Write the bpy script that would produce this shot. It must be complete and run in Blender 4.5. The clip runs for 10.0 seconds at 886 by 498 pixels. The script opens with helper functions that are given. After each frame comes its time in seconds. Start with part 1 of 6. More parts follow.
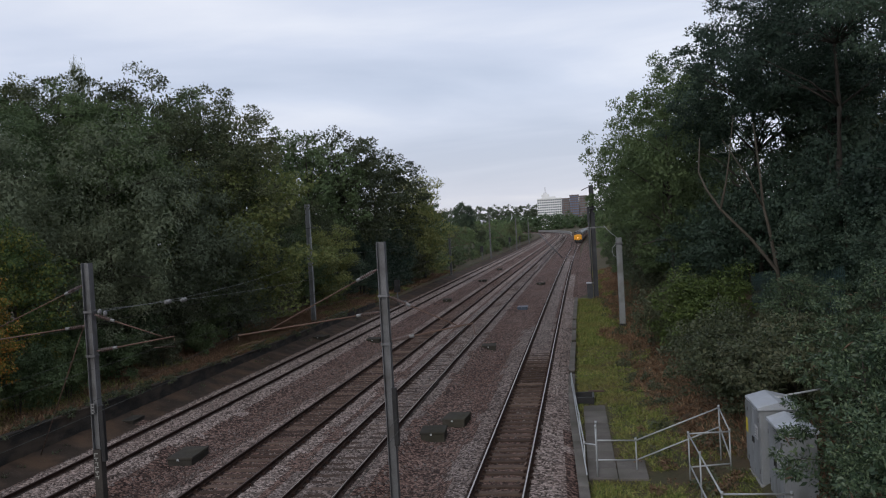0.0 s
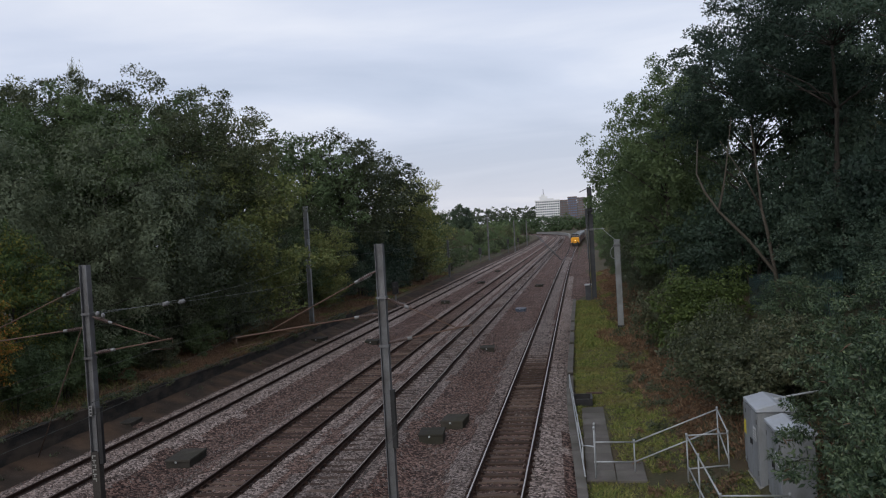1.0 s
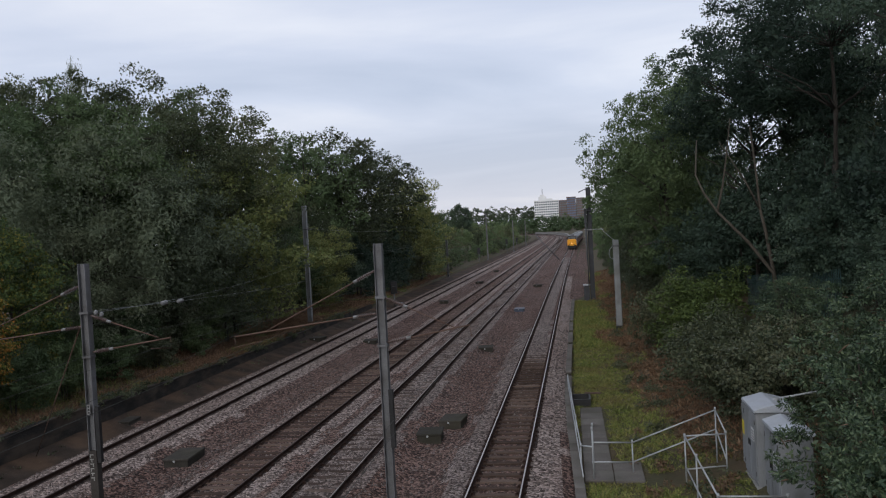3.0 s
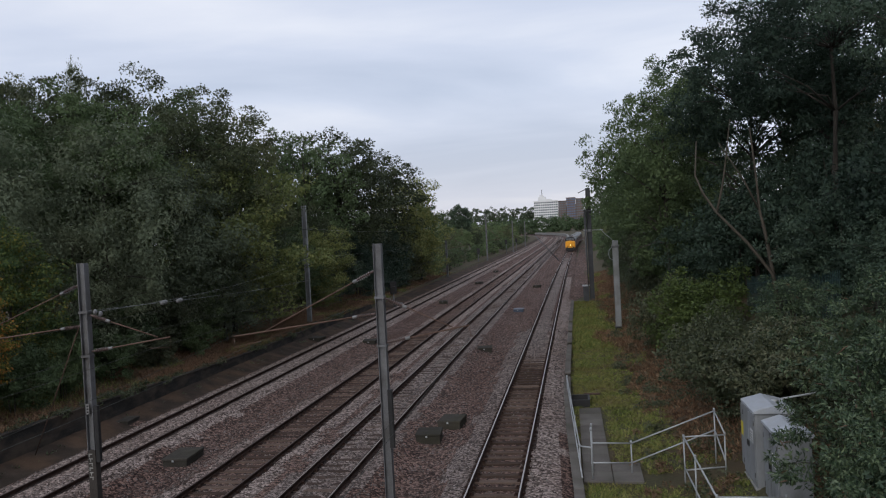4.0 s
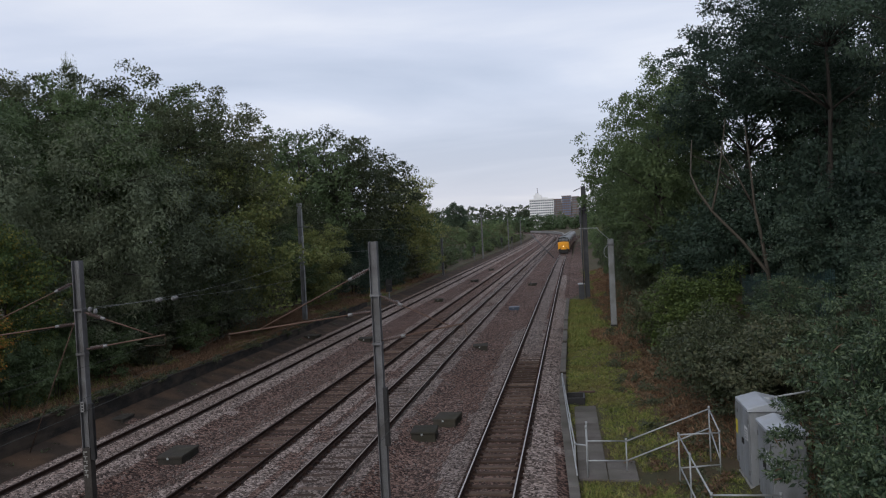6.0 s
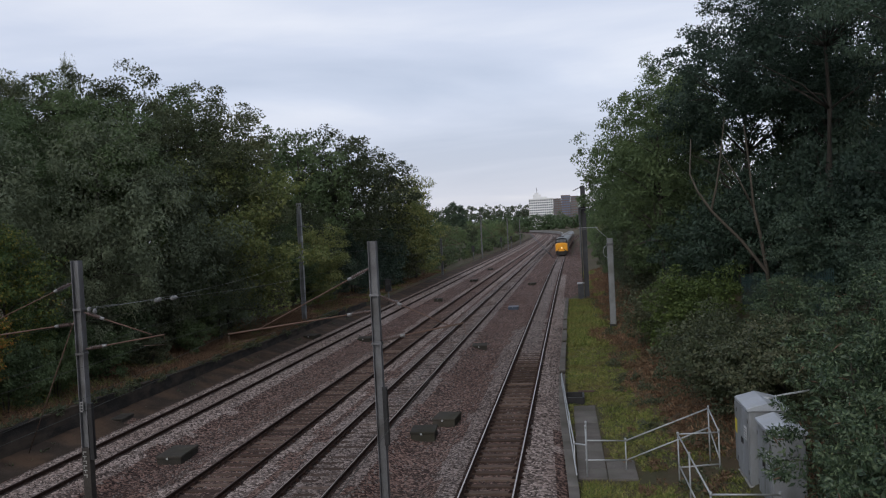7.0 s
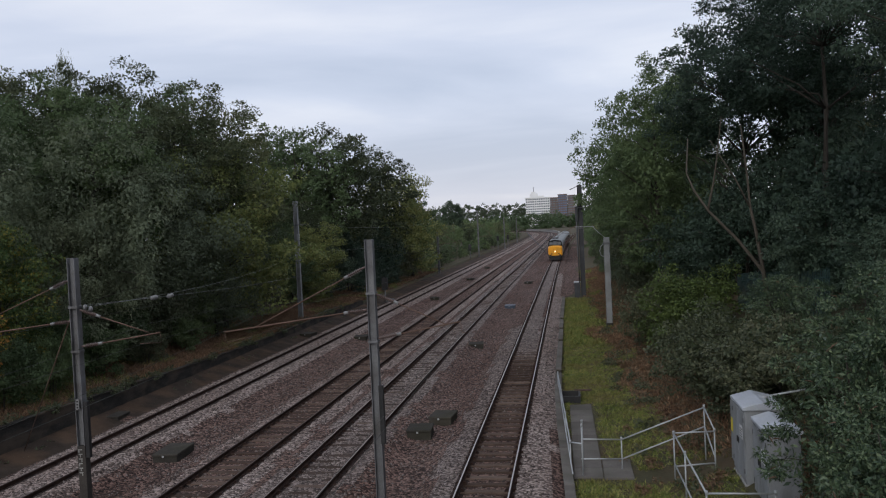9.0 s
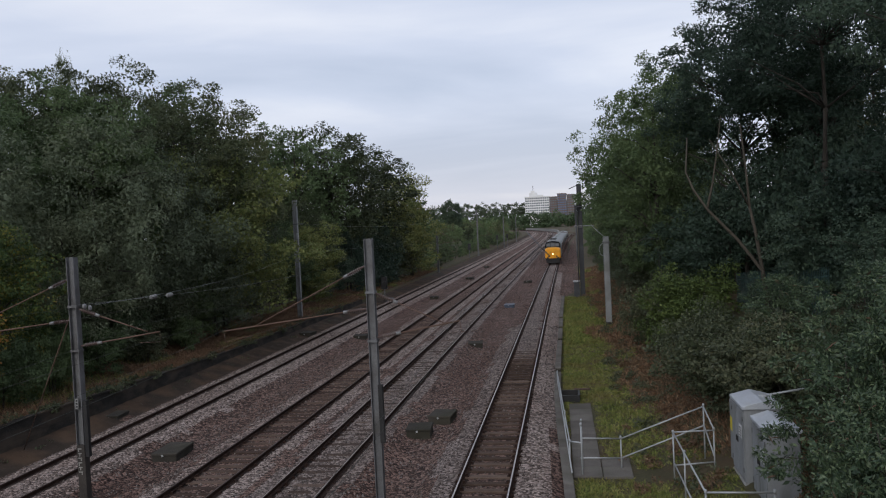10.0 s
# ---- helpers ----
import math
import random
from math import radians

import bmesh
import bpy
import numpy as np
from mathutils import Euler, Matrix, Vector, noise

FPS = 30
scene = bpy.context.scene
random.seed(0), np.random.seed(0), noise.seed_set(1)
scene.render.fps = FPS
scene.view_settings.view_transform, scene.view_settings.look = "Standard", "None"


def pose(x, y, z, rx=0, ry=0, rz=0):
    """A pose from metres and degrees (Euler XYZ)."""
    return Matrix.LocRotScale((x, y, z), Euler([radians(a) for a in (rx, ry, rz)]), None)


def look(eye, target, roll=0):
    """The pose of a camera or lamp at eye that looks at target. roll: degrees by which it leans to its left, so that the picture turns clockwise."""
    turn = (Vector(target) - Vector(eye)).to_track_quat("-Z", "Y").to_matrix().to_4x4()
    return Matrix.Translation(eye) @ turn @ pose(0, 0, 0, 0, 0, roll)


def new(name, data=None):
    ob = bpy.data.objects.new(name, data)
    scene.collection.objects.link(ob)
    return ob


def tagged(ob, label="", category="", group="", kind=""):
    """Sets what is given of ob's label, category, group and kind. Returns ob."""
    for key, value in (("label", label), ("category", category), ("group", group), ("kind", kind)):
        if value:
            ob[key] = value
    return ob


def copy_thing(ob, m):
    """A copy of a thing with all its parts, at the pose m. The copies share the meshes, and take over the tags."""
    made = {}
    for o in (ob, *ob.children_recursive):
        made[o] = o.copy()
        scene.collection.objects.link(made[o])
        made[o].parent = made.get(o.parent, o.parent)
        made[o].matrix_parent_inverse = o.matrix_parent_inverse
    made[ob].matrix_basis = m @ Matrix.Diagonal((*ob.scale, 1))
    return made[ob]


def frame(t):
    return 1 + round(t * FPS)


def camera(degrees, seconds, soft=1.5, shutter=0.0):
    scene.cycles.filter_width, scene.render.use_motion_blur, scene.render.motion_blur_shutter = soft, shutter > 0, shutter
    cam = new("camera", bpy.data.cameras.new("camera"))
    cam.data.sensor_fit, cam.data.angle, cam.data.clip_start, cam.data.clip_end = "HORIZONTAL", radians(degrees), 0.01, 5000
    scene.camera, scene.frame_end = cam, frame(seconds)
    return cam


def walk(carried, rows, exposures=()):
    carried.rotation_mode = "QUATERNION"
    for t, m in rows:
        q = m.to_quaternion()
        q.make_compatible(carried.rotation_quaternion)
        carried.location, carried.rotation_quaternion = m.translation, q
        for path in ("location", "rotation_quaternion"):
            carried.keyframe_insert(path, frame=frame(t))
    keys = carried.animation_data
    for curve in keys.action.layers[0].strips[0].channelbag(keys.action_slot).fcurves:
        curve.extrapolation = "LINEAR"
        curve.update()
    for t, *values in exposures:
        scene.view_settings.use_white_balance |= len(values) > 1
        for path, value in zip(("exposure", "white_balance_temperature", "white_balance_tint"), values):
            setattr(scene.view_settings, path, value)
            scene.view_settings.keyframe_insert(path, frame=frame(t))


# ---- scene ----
# ---- camera: held by hand on an overbridge, 7.4 m above the rails ----
cam = camera(55.82, 10.0, 1.15)
EYE = Vector((0.0, 0.0, 7.445))


def aim(turn, tilt, lean):
    """Pose of the camera from its turn to the left of the line, its tilt and its lean, in degrees."""
    a, b = radians(turn), radians(tilt)
    way = Vector((-math.sin(a) * math.cos(b), math.cos(a) * math.cos(b), math.sin(b)))
    return look(EYE, EYE + way, lean)


AIMS = [
    (0.0, 9.33, -1.44, -3.22),
    (0.5, 9.31, -1.39, -3.28),
    (1.0, 9.20, -1.32, -3.24),
    (1.5, 9.20, -1.33, -3.18),
    (2.0, 9.21, -1.33, -3.18),
    (2.5, 9.14, -1.34, -3.14),
    (4.0, 9.08, -1.32, -2.92),
    (4.5, 8.99, -1.33, -2.86),
    (5.0, 9.01, -1.36, -2.86),
    (5.5, 8.85, -1.43, -2.79),
    (7.0, 8.74, -1.50, -2.86),
    (7.5, 8.76, -1.47, -2.88),
    (8.0, 8.65, -1.46, -2.79),
    (8.5, 8.59, -1.48, -2.74),
    (9.0, 8.52, -1.61, -2.69),
    (9.5, 8.48, -1.67, -2.68),
    (10.0, 8.48, -1.67, -2.70),
]
walk(cam, [(t, aim(a, b, c)) for t, a, b, c in AIMS])

# ---- world and sun: late afternoon under a broken grey layer of cloud ----
SUN_H, SUN_R = radians(28), radians(192)
world = bpy.data.worlds.new("overcast_sky")
scene.world = world
world.use_nodes = True
wn, wl = world.node_tree.nodes, world.node_tree.links
wn.clear()


def wnode(kind, **values):
    n = wn.new(kind)
    for k, v in values.items():
        n.inputs[k].default_value = v
    return n


sky = wn.new("ShaderNodeTexSky")
sky.sky_type, sky.sun_disc = "NISHITA", False
sky.sun_elevation, sky.sun_rotation = SUN_H, SUN_R
coords = wn.new("ShaderNodeTexCoord")
split = wn.new("ShaderNodeSeparateXYZ")
wl.new(coords.outputs["Generated"], split.inputs[0])
lift = wn.new("ShaderNodeMath")
lift.operation = "MAXIMUM"
lift.inputs[1].default_value = 0.0
wl.new(split.outputs["Z"], lift.inputs[0])
lift2 = wn.new("ShaderNodeMath")
lift2.operation = "ADD"
lift2.inputs[1].default_value = 0.14
wl.new(lift.outputs[0], lift2.inputs[0])
flat = wn.new("ShaderNodeCombineXYZ")
for k in ("X", "Y"):
    d = wn.new("ShaderNodeMath")
    d.operation = "DIVIDE"
    wl.new(split.outputs[k], d.inputs[0])
    wl.new(lift2.outputs[0], d.inputs[1])
    wl.new(d.outputs[0], flat.inputs[k])
stretch = wn.new("ShaderNodeMapping")
stretch.inputs["Scale"].default_value = (0.55, 0.85, 1.0)
stretch.inputs["Location"].default_value = (3.1, 0.35, 0.0)
wl.new(flat.outputs[0], stretch.inputs["Vector"])
cloud = wnode("ShaderNodeTexNoise", Scale=0.85, Detail=6.0, Roughness=0.5, Distortion=0.35)
wl.new(stretch.outputs[0], cloud.inputs["Vector"])
tone = wn.new("ShaderNodeValToRGB")
tone.color_ramp.elements[0].position, tone.color_ramp.elements[0].color = 0.32, (0.545, 0.615, 0.772, 1)
tone.color_ramp.elements[1].position, tone.color_ramp.elements[1].color = 0.69, (0.965, 0.985, 1.065, 1)
e = tone.color_ramp.elements.new(0.5)
e.color = (0.69, 0.75, 0.905, 1)
wl.new(cloud.outputs["Fac"], tone.inputs["Fac"])
low = wn.new("ShaderNodeMapRange")
low.inputs["From Min"].default_value, low.inputs["From Max"].default_value = 0.0, 0.16
low.inputs["To Min"].default_value, low.inputs["To Max"].default_value = 0.55, 0.0
wl.new(split.outputs["Z"], low.inputs["Value"])
warm = wn.new("ShaderNodeMix")
warm.data_type = "RGBA"
warm.inputs["B"].default_value = (0.64, 0.62, 0.70, 1)
wl.new(low.outputs[0], warm.inputs["Factor"])
wl.new(tone.outputs["Color"], warm.inputs["A"])
clear = wn.new("ShaderNodeMix")
clear.data_type, clear.blend_type = "RGBA", "MULTIPLY"
clear.inputs["Factor"].default_value = 1.0
clear.inputs["B"].default_value = (0.09, 0.09, 0.09, 1)
wl.new(sky.outputs[0], clear.inputs["A"])
both = wn.new("ShaderNodeMix")
both.data_type = "RGBA"
both.inputs["Factor"].default_value = 0.88
wl.new(clear.outputs["Result"], both.inputs["A"])
wl.new(warm.outputs["Result"], both.inputs["B"])
ground_sky = wnode("ShaderNodeBackground", Strength=1.0)
wl.new(both.outputs["Result"], ground_sky.inputs["Color"])
out = wn.new("ShaderNodeOutputWorld")
wl.new(ground_sky.outputs[0], out.inputs["Surface"])

sun_data = bpy.data.lights.new("sun", "SUN")
sun_data.energy, sun_data.angle, sun_data.color = 1.2, radians(40), (1.0, 0.97, 0.93)
sun = new("sun", sun_data)
sun.matrix_world = look((0, 0, 60), (60 - 60 - math.sin(SUN_R) * 60, -math.cos(SUN_R) * 60, 60 - 60 * math.tan(SUN_H)))


# ---- materials ----
def ramp_node(nt, stops):
    r = nt.nodes.new("ShaderNodeValToRGB")
    els = r.color_ramp.elements
    while len(els) < len(stops):
        els.new(0.5)
    for el, (p, c) in zip(els, stops):
        el.position, el.color = p, (*c, 1)
    return r


def surface(name, stops, scale=8.0, fine=60.0, rough=0.8, metal=0.0, bump=0.3, dist=0.01, island=0.0, objvar=0.0,
            stretch_by=(1, 1, 1), stain=None, stain_scale=0.6, stain_amount=0.5, spec=0.3, kind="noise"):
    """A worn surface: two scales of grain, optional stains, and differences from piece to piece."""
    m = bpy.data.materials.new(name)
    m.use_nodes = True
    nt = m.node_tree
    n, l = nt.nodes, nt.links
    bsdf = n["Principled BSDF"]
    bsdf.inputs["Roughness"].default_value, bsdf.inputs["Metallic"].default_value = rough, metal
    bsdf.inputs["Specular IOR Level"].default_value = spec
    geo = n.new("ShaderNodeNewGeometry")
    tc = n.new("ShaderNodeTexCoord")
    mp = n.new("ShaderNodeMapping")
    mp.inputs["Scale"].default_value = stretch_by
    l.new(geo.outputs["Position"] if kind != "object" else tc.outputs["Object"], mp.inputs["Vector"])
    big = n.new("ShaderNodeTexNoise")
    big.inputs["Scale"].default_value, big.inputs["Detail"].default_value = scale, 5
    l.new(mp.outputs[0], big.inputs["Vector"])
    small = n.new("ShaderNodeTexNoise")
    small.inputs["Scale"].default_value, small.inputs["Detail"].default_value = fine, 4
    l.new(mp.outputs[0], small.inputs["Vector"])
    add = n.new("ShaderNodeMath")
    add.operation = "MULTIPLY_ADD"
    add.inputs[1].default_value = 0.55
    l.new(big.outputs["Fac"], add.inputs[0])
    half = n.new("ShaderNodeMath")
    half.operation = "MULTIPLY"
    half.inputs[1].default_value = 0.45
    l.new(small.outputs["Fac"], half.inputs[0])
    l.new(half.outputs[0], add.inputs[2])
    fac = add.outputs[0]
    for amount, source in ((island, geo.outputs["Random Per Island"]), (objvar, None)):
        if amount:
            if source is None:
                source = n.new("ShaderNodeObjectInfo").outputs["Random"]
            v = n.new("ShaderNodeMath")
            v.operation = "MULTIPLY_ADD"
            v.inputs[1].default_value, = (amount,)
            sh = n.new("ShaderNodeMath")
            sh.operation = "SUBTRACT"
            sh.inputs[1].default_value = 0.5
            l.new(source, sh.inputs[0])
            l.new(sh.outputs[0], v.inputs[0])
            l.new(fac, v.inputs[2])
            fac = v.outputs[0]
    r = ramp_node(nt, stops)
    l.new(fac, r.inputs["Fac"])
    colour = r.outputs["Color"]
    if stain:
        st = n.new("ShaderNodeTexNoise")
        st.inputs["Scale"].default_value, st.inputs["Detail"].default_value = stain_scale, 6
        l.new(mp.outputs[0], st.inputs["Vector"])
        sr = n.new("ShaderNodeMapRange")
        sr.inputs["From Min"].default_value, sr.inputs["From Max"].default_value = 0.45, 0.65
        sr.inputs["To Max"].default_value = stain_amount
        l.new(st.outputs["Fac"], sr.inputs["Value"])
        mx = n.new("ShaderNodeMix")
        mx.data_type = "RGBA"
        mx.inputs["B"].default_value = (*stain, 1)
        l.new(sr.outputs[0], mx.inputs["Factor"])
        l.new(colour, mx.inputs["A"])
        colour = mx.outputs["Result"]
    l.new(colour, bsdf.inputs["Base Color"])
    if bump:
        b = n.new("ShaderNodeBump")
        b.inputs["Strength"].default_value, b.inputs["Distance"].default_value = bump, dist
        l.new(small.outputs["Fac"], b.inputs["Height"])
        l.new(b.outputs["Normal"], bsdf.inputs["Normal"])
    return m


def ballast(name, stops, stone=11.0, patch=None):
    """Loose crushed stone, 6 to 9 cm across, each stone with a tone of its own, and rusty or dusty stretches."""
    m = bpy.data.materials.new(name)
    m.use_nodes = True
    nt = m.node_tree
    n, l = nt.nodes, nt.links
    bsdf = n["Principled BSDF"]
    bsdf.inputs["Roughness"].default_value = 0.9
    bsdf.inputs["Specular IOR Level"].default_value = 0.2
    geo = n.new("ShaderNodeNewGeometry")
    vor = n.new("ShaderNodeTexVoronoi")
    vor.inputs["Scale"].default_value = stone
    l.new(geo.outputs["Position"], vor.inputs["Vector"])
    bw = n.new("ShaderNodeSeparateColor")
    l.new(vor.outputs["Color"], bw.inputs[0])
    wide = n.new("ShaderNodeTexNoise")
    wide.inputs["Scale"].default_value, wide.inputs["Detail"].default_value = 0.55, 6
    l.new(geo.outputs["Position"], wide.inputs["Vector"])
    mixed = n.new("ShaderNodeMath")
    mixed.operation = "MULTIPLY_ADD"
    mixed.inputs[1].default_value = 0.74
    l.new(bw.outputs[0], mixed.inputs[0])
    h = n.new("ShaderNodeMath")
    h.operation = "MULTIPLY"
    h.inputs[1].default_value = 0.26
    l.new(wide.outputs["Fac"], h.inputs[0])
    l.new(h.outputs[0], mixed.inputs[2])
    r = ramp_node(nt, stops)
    l.new(mixed.outputs[0], r.inputs["Fac"])
    colour = r.outputs["Color"]
    if patch:
        pn = n.new("ShaderNodeTexNoise")
        pn.inputs["Scale"].default_value, pn.inputs["Detail"].default_value = 0.22, 5
        st = n.new("ShaderNodeMapping")
        st.inputs["Scale"].default_value = (1.6, 0.35, 1)
        l.new(geo.outputs["Position"], st.inputs["Vector"])
        l.new(st.outputs[0], pn.inputs["Vector"])
        pr = n.new("ShaderNodeMapRange")
        pr.inputs["From Min"].default_value, pr.inputs["From Max"].default_value = 0.42, 0.62
        pr.inputs["To Max"].default_value = 0.75
        l.new(pn.outputs["Fac"], pr.inputs["Value"])
        mx = n.new("ShaderNodeMix")
        mx.data_type, mx.blend_type = "RGBA", "MULTIPLY"
        mx.inputs["B"].default_value = (*patch, 1)
        l.new(pr.outputs[0], mx.inputs["Factor"])
        l.new(colour, mx.inputs["A"])
        colour = mx.outputs["Result"]
    l.new(colour, bsdf.inputs["Base Color"])
    b = n.new("ShaderNodeBump")
    b.inputs["Strength"].default_value, b.inputs["Distance"].default_value = 1.0, 0.07
    l.new(vor.outputs["Distance"], b.inputs["Height"])
    b.invert = True
    l.new(b.outputs["Normal"], bsdf.inputs["Normal"])
    return m


def leaves(name, stops, gloss=0.55, through_light=0.3, patch=0.35, own=0.13):
    """Leaf surface: every leaf its own tone, drifts of tone across the crown, some light passing through."""
    m = bpy.data.materials.new(name)
    m.use_nodes = True
    nt = m.node_tree
    n, l = nt.nodes, nt.links
    bsdf = n["Principled BSDF"]
    bsdf.inputs["Roughness"].default_value = gloss
    bsdf.inputs["Specular IOR Level"].default_value = 0.22
    geo = n.new("ShaderNodeNewGeometry")
    info = n.new("ShaderNodeObjectInfo")
    drift = n.new("ShaderNodeTexNoise")
    drift.inputs["Scale"].default_value, drift.inputs["Detail"].default_value = patch, 4
    l.new(geo.outputs["Position"], drift.inputs["Vector"])
    total = None
    for source, k in ((geo.outputs["Random Per Island"], own), (info.outputs["Random"], 0.54 - own), (drift.outputs["Fac"], 0.46)):
        a = n.new("ShaderNodeMath")
        a.operation = "MULTIPLY_ADD"
        a.inputs[1].default_value = k
        a.inputs[2].default_value = 0.0
        l.new(source, a.inputs[0])
        if total:
            l.new(total, a.inputs[2])
        total = a.outputs[0]
    r = ramp_node(nt, stops)
    l.new(total, r.inputs["Fac"])
    l.new(r.outputs["Color"], bsdf.inputs["Base Color"])
    tl = n.new("ShaderNodeBsdfTranslucent")
    l.new(r.outputs["Color"], tl.inputs["Color"])
    mx = n.new("ShaderNodeMixShader")
    mx.inputs[0].default_value = through_light
    l.new(bsdf.outputs[0], mx.inputs[1])
    l.new(tl.outputs[0], mx.inputs[2])
    l.new(mx.outputs[0], n["Material Output"].inputs["Surface"])
    return m


def glow(name, colour, power):
    m = bpy.data.materials.new(name)
    m.use_nodes = True
    b = m.node_tree.nodes["Principled BSDF"]
    b.inputs["Base Color"].default_value = (*colour, 1)
    b.inputs["Emission Color"].default_value = (*colour, 1)
    b.inputs["Emission Strength"].default_value = power
    return m


M_BALLAST = ballast("ballast", [(0.18, (0.020, 0.012, 0.010)), (0.5, (0.073, 0.044, 0.035)), (0.8, (0.24, 0.160, 0.132))], 13, (0.74, 0.64, 0.60))
M_BALLAST_PALE = ballast("pale_ballast", [(0.18, (0.055, 0.041, 0.035)), (0.5, (0.180, 0.139, 0.121)), (0.8, (0.41, 0.335, 0.30))], 13, (0.72, 0.64, 0.61))
M_BALLAST_GREY = ballast("clean_grey_ballast", [(0.18, (0.045, 0.035, 0.031)), (0.5, (0.140, 0.110, 0.098)), (0.8, (0.33, 0.275, 0.25))], 13, (0.72, 0.66, 0.63))
M_DIRT = surface("sooty_dirt", [(0.2, (0.018, 0.014, 0.011)), (0.5, (0.038, 0.029, 0.023)), (0.8, (0.076, 0.058, 0.047))], 1.2, 22, 0.95, 0, 0.5, 0.03, stain=(0.10, 0.060, 0.036), stain_scale=0.6, stain_amount=0.5, spec=0.1)
M_BALLAST_RUST_SHADE = ballast("rust_stained_shaded_ballast", [(0.15, (0.013, 0.008, 0.007)), (0.5, (0.029, 0.019, 0.015)), (0.85, (0.062, 0.043, 0.034))], 11, (0.8, 0.75, 0.72))
M_TIMBER = surface("sleeper_timber", [(0.2, (0.030, 0.020, 0.015)), (0.5, (0.070, 0.048, 0.038)), (0.8, (0.140, 0.102, 0.082))], 5, 40, 0.92, bump=0.4, objvar=0.45, stretch_by=(0.6, 3, 3), spec=0.12)
M_TIMBER_RED = surface("sleeper_timber_red", [(0.2, (0.030, 0.019, 0.015)), (0.5, (0.070, 0.047, 0.037)), (0.8, (0.135, 0.096, 0.076))], 5, 40, 0.92, bump=0.4, objvar=0.45, stretch_by=(0.6, 3, 3), spec=0.12)
M_RAIL_TOP = surface("polished_rail_head", [(0.3, (0.34, 0.305, 0.285)), (0.7, (0.50, 0.46, 0.43))], 2, 30, 0.42, 0.9, 0.05, spec=0.5, stretch_by=(6, 0.4, 1))
M_RAIL_DULL = surface("dull_rail_head", [(0.3, (0.045, 0.034, 0.029)), (0.7, (0.095, 0.074, 0.064))], 2, 30, 0.65, 0.3, 0.05, spec=0.3, stretch_by=(6, 0.4, 1))
M_RAIL_MID = surface("worn_rail_head", [(0.3, (0.20, 0.165, 0.145)), (0.7, (0.34, 0.29, 0.26))], 2, 30, 0.5, 0.7, 0.05, spec=0.4, stretch_by=(6, 0.4, 1))
M_RAIL_SIDE = surface("rusty_rail", [(0.25, (0.014, 0.009, 0.007)), (0.5, (0.031, 0.018, 0.014)), (0.8, (0.068, 0.040, 0.029))], 4, 50, 0.9, bump=0.3, spec=0.1)
M_STEEL = surface("weathered_galvanised_steel", [(0.2, (0.080, 0.080, 0.084)), (0.5, (0.136, 0.138, 0.144)), (0.8, (0.208, 0.210, 0.216))], 1.5, 30, 0.6, 0.35, 0.15, 0.004, stain=(0.07, 0.065, 0.06), stain_scale=1.4, stain_amount=0.6)
M_STEEL_DARK = surface("dark_weathered_steel", [(0.2, (0.030, 0.031, 0.035)), (0.5, (0.052, 0.054, 0.060)), (0.8, (0.090, 0.093, 0.10))], 1.5, 30, 0.65, 0.25, 0.15, 0.004)
M_STEEL_PALE = surface("pale_galvanised_steel", [(0.2, (0.26, 0.275, 0.285)), (0.5, (0.35, 0.365, 0.375)), (0.8, (0.45, 0.465, 0.475))], 2.5, 40, 0.5, 0.3, 0.1, 0.003, stain=(0.25, 0.25, 0.24), stain_scale=2.0, stain_amount=0.4)
M_POST = surface("dull_galvanised_post", [(0.2, (0.15, 0.16, 0.165)), (0.5, (0.215, 0.225, 0.23)), (0.8, (0.29, 0.30, 0.305))], 1.5, 30, 0.6, 0.25, 0.15, 0.004, stain=(0.13, 0.13, 0.12), stain_scale=1.2, stain_amount=0.6)
M_DARK = surface("black_plate", [(0.3, (0.010, 0.010, 0.011)), (0.7, (0.028, 0.027, 0.027))], 3, 40, 0.6, 0.0, 0.15)
M_TUBE = surface("rust_brown_tube", [(0.25, (0.066, 0.038, 0.027)), (0.5, (0.118, 0.072, 0.053)), (0.8, (0.19, 0.125, 0.096))], 4, 60, 0.7, 0.2, 0.1)
M_INSUL = surface("brown_glazed_insulator", [(0.3, (0.06, 0.04, 0.035)), (0.7, (0.14, 0.10, 0.09))], 4, 30, 0.3, 0, 0.05)
M_CERAMIC = surface("pale_porcelain", [(0.3, (0.13, 0.13, 0.13)), (0.7, (0.23, 0.23, 0.225))], 4, 30, 0.35, 0, 0.05)
M_WIRE = surface("oxidised_copper_wire", [(0.3, (0.030, 0.032, 0.028)), (0.7, (0.075, 0.078, 0.068))], 2, 30, 0.7, 0.2, 0, spec=0.2)
M_CONCRETE = surface("grey_concrete", [(0.2, (0.15, 0.145, 0.14)), (0.5, (0.25, 0.245, 0.235)), (0.8, (0.36, 0.35, 0.335))], 2.5, 45, 0.9, 0, 0.35, 0.01, stain=(0.09, 0.09, 0.07), stain_scale=0.9, stain_amount=0.6)
M_CONCRETE_DARK = surface("dark_mossy_concrete", [(0.2, (0.022, 0.020, 0.018)), (0.5, (0.046, 0.042, 0.036)), (0.8, (0.087, 0.076, 0.065))], 2.0, 40, 0.9, 0, 0.4, 0.012, stain=(0.035, 0.034, 0.020), stain_scale=1.1, stain_amount=0.5, objvar=0.2, spec=0.1)
M_GRASS = surface("grass_blades", [(0.25, (0.058, 0.084, 0.018)), (0.5, (0.132, 0.162, 0.036)), (0.8, (0.26, 0.24, 0.080))], 0.9, 6, 0.8, 0, 0, island=0.5, stain=(0.15, 0.115, 0.045), stain_scale=0.55, stain_amount=0.6)
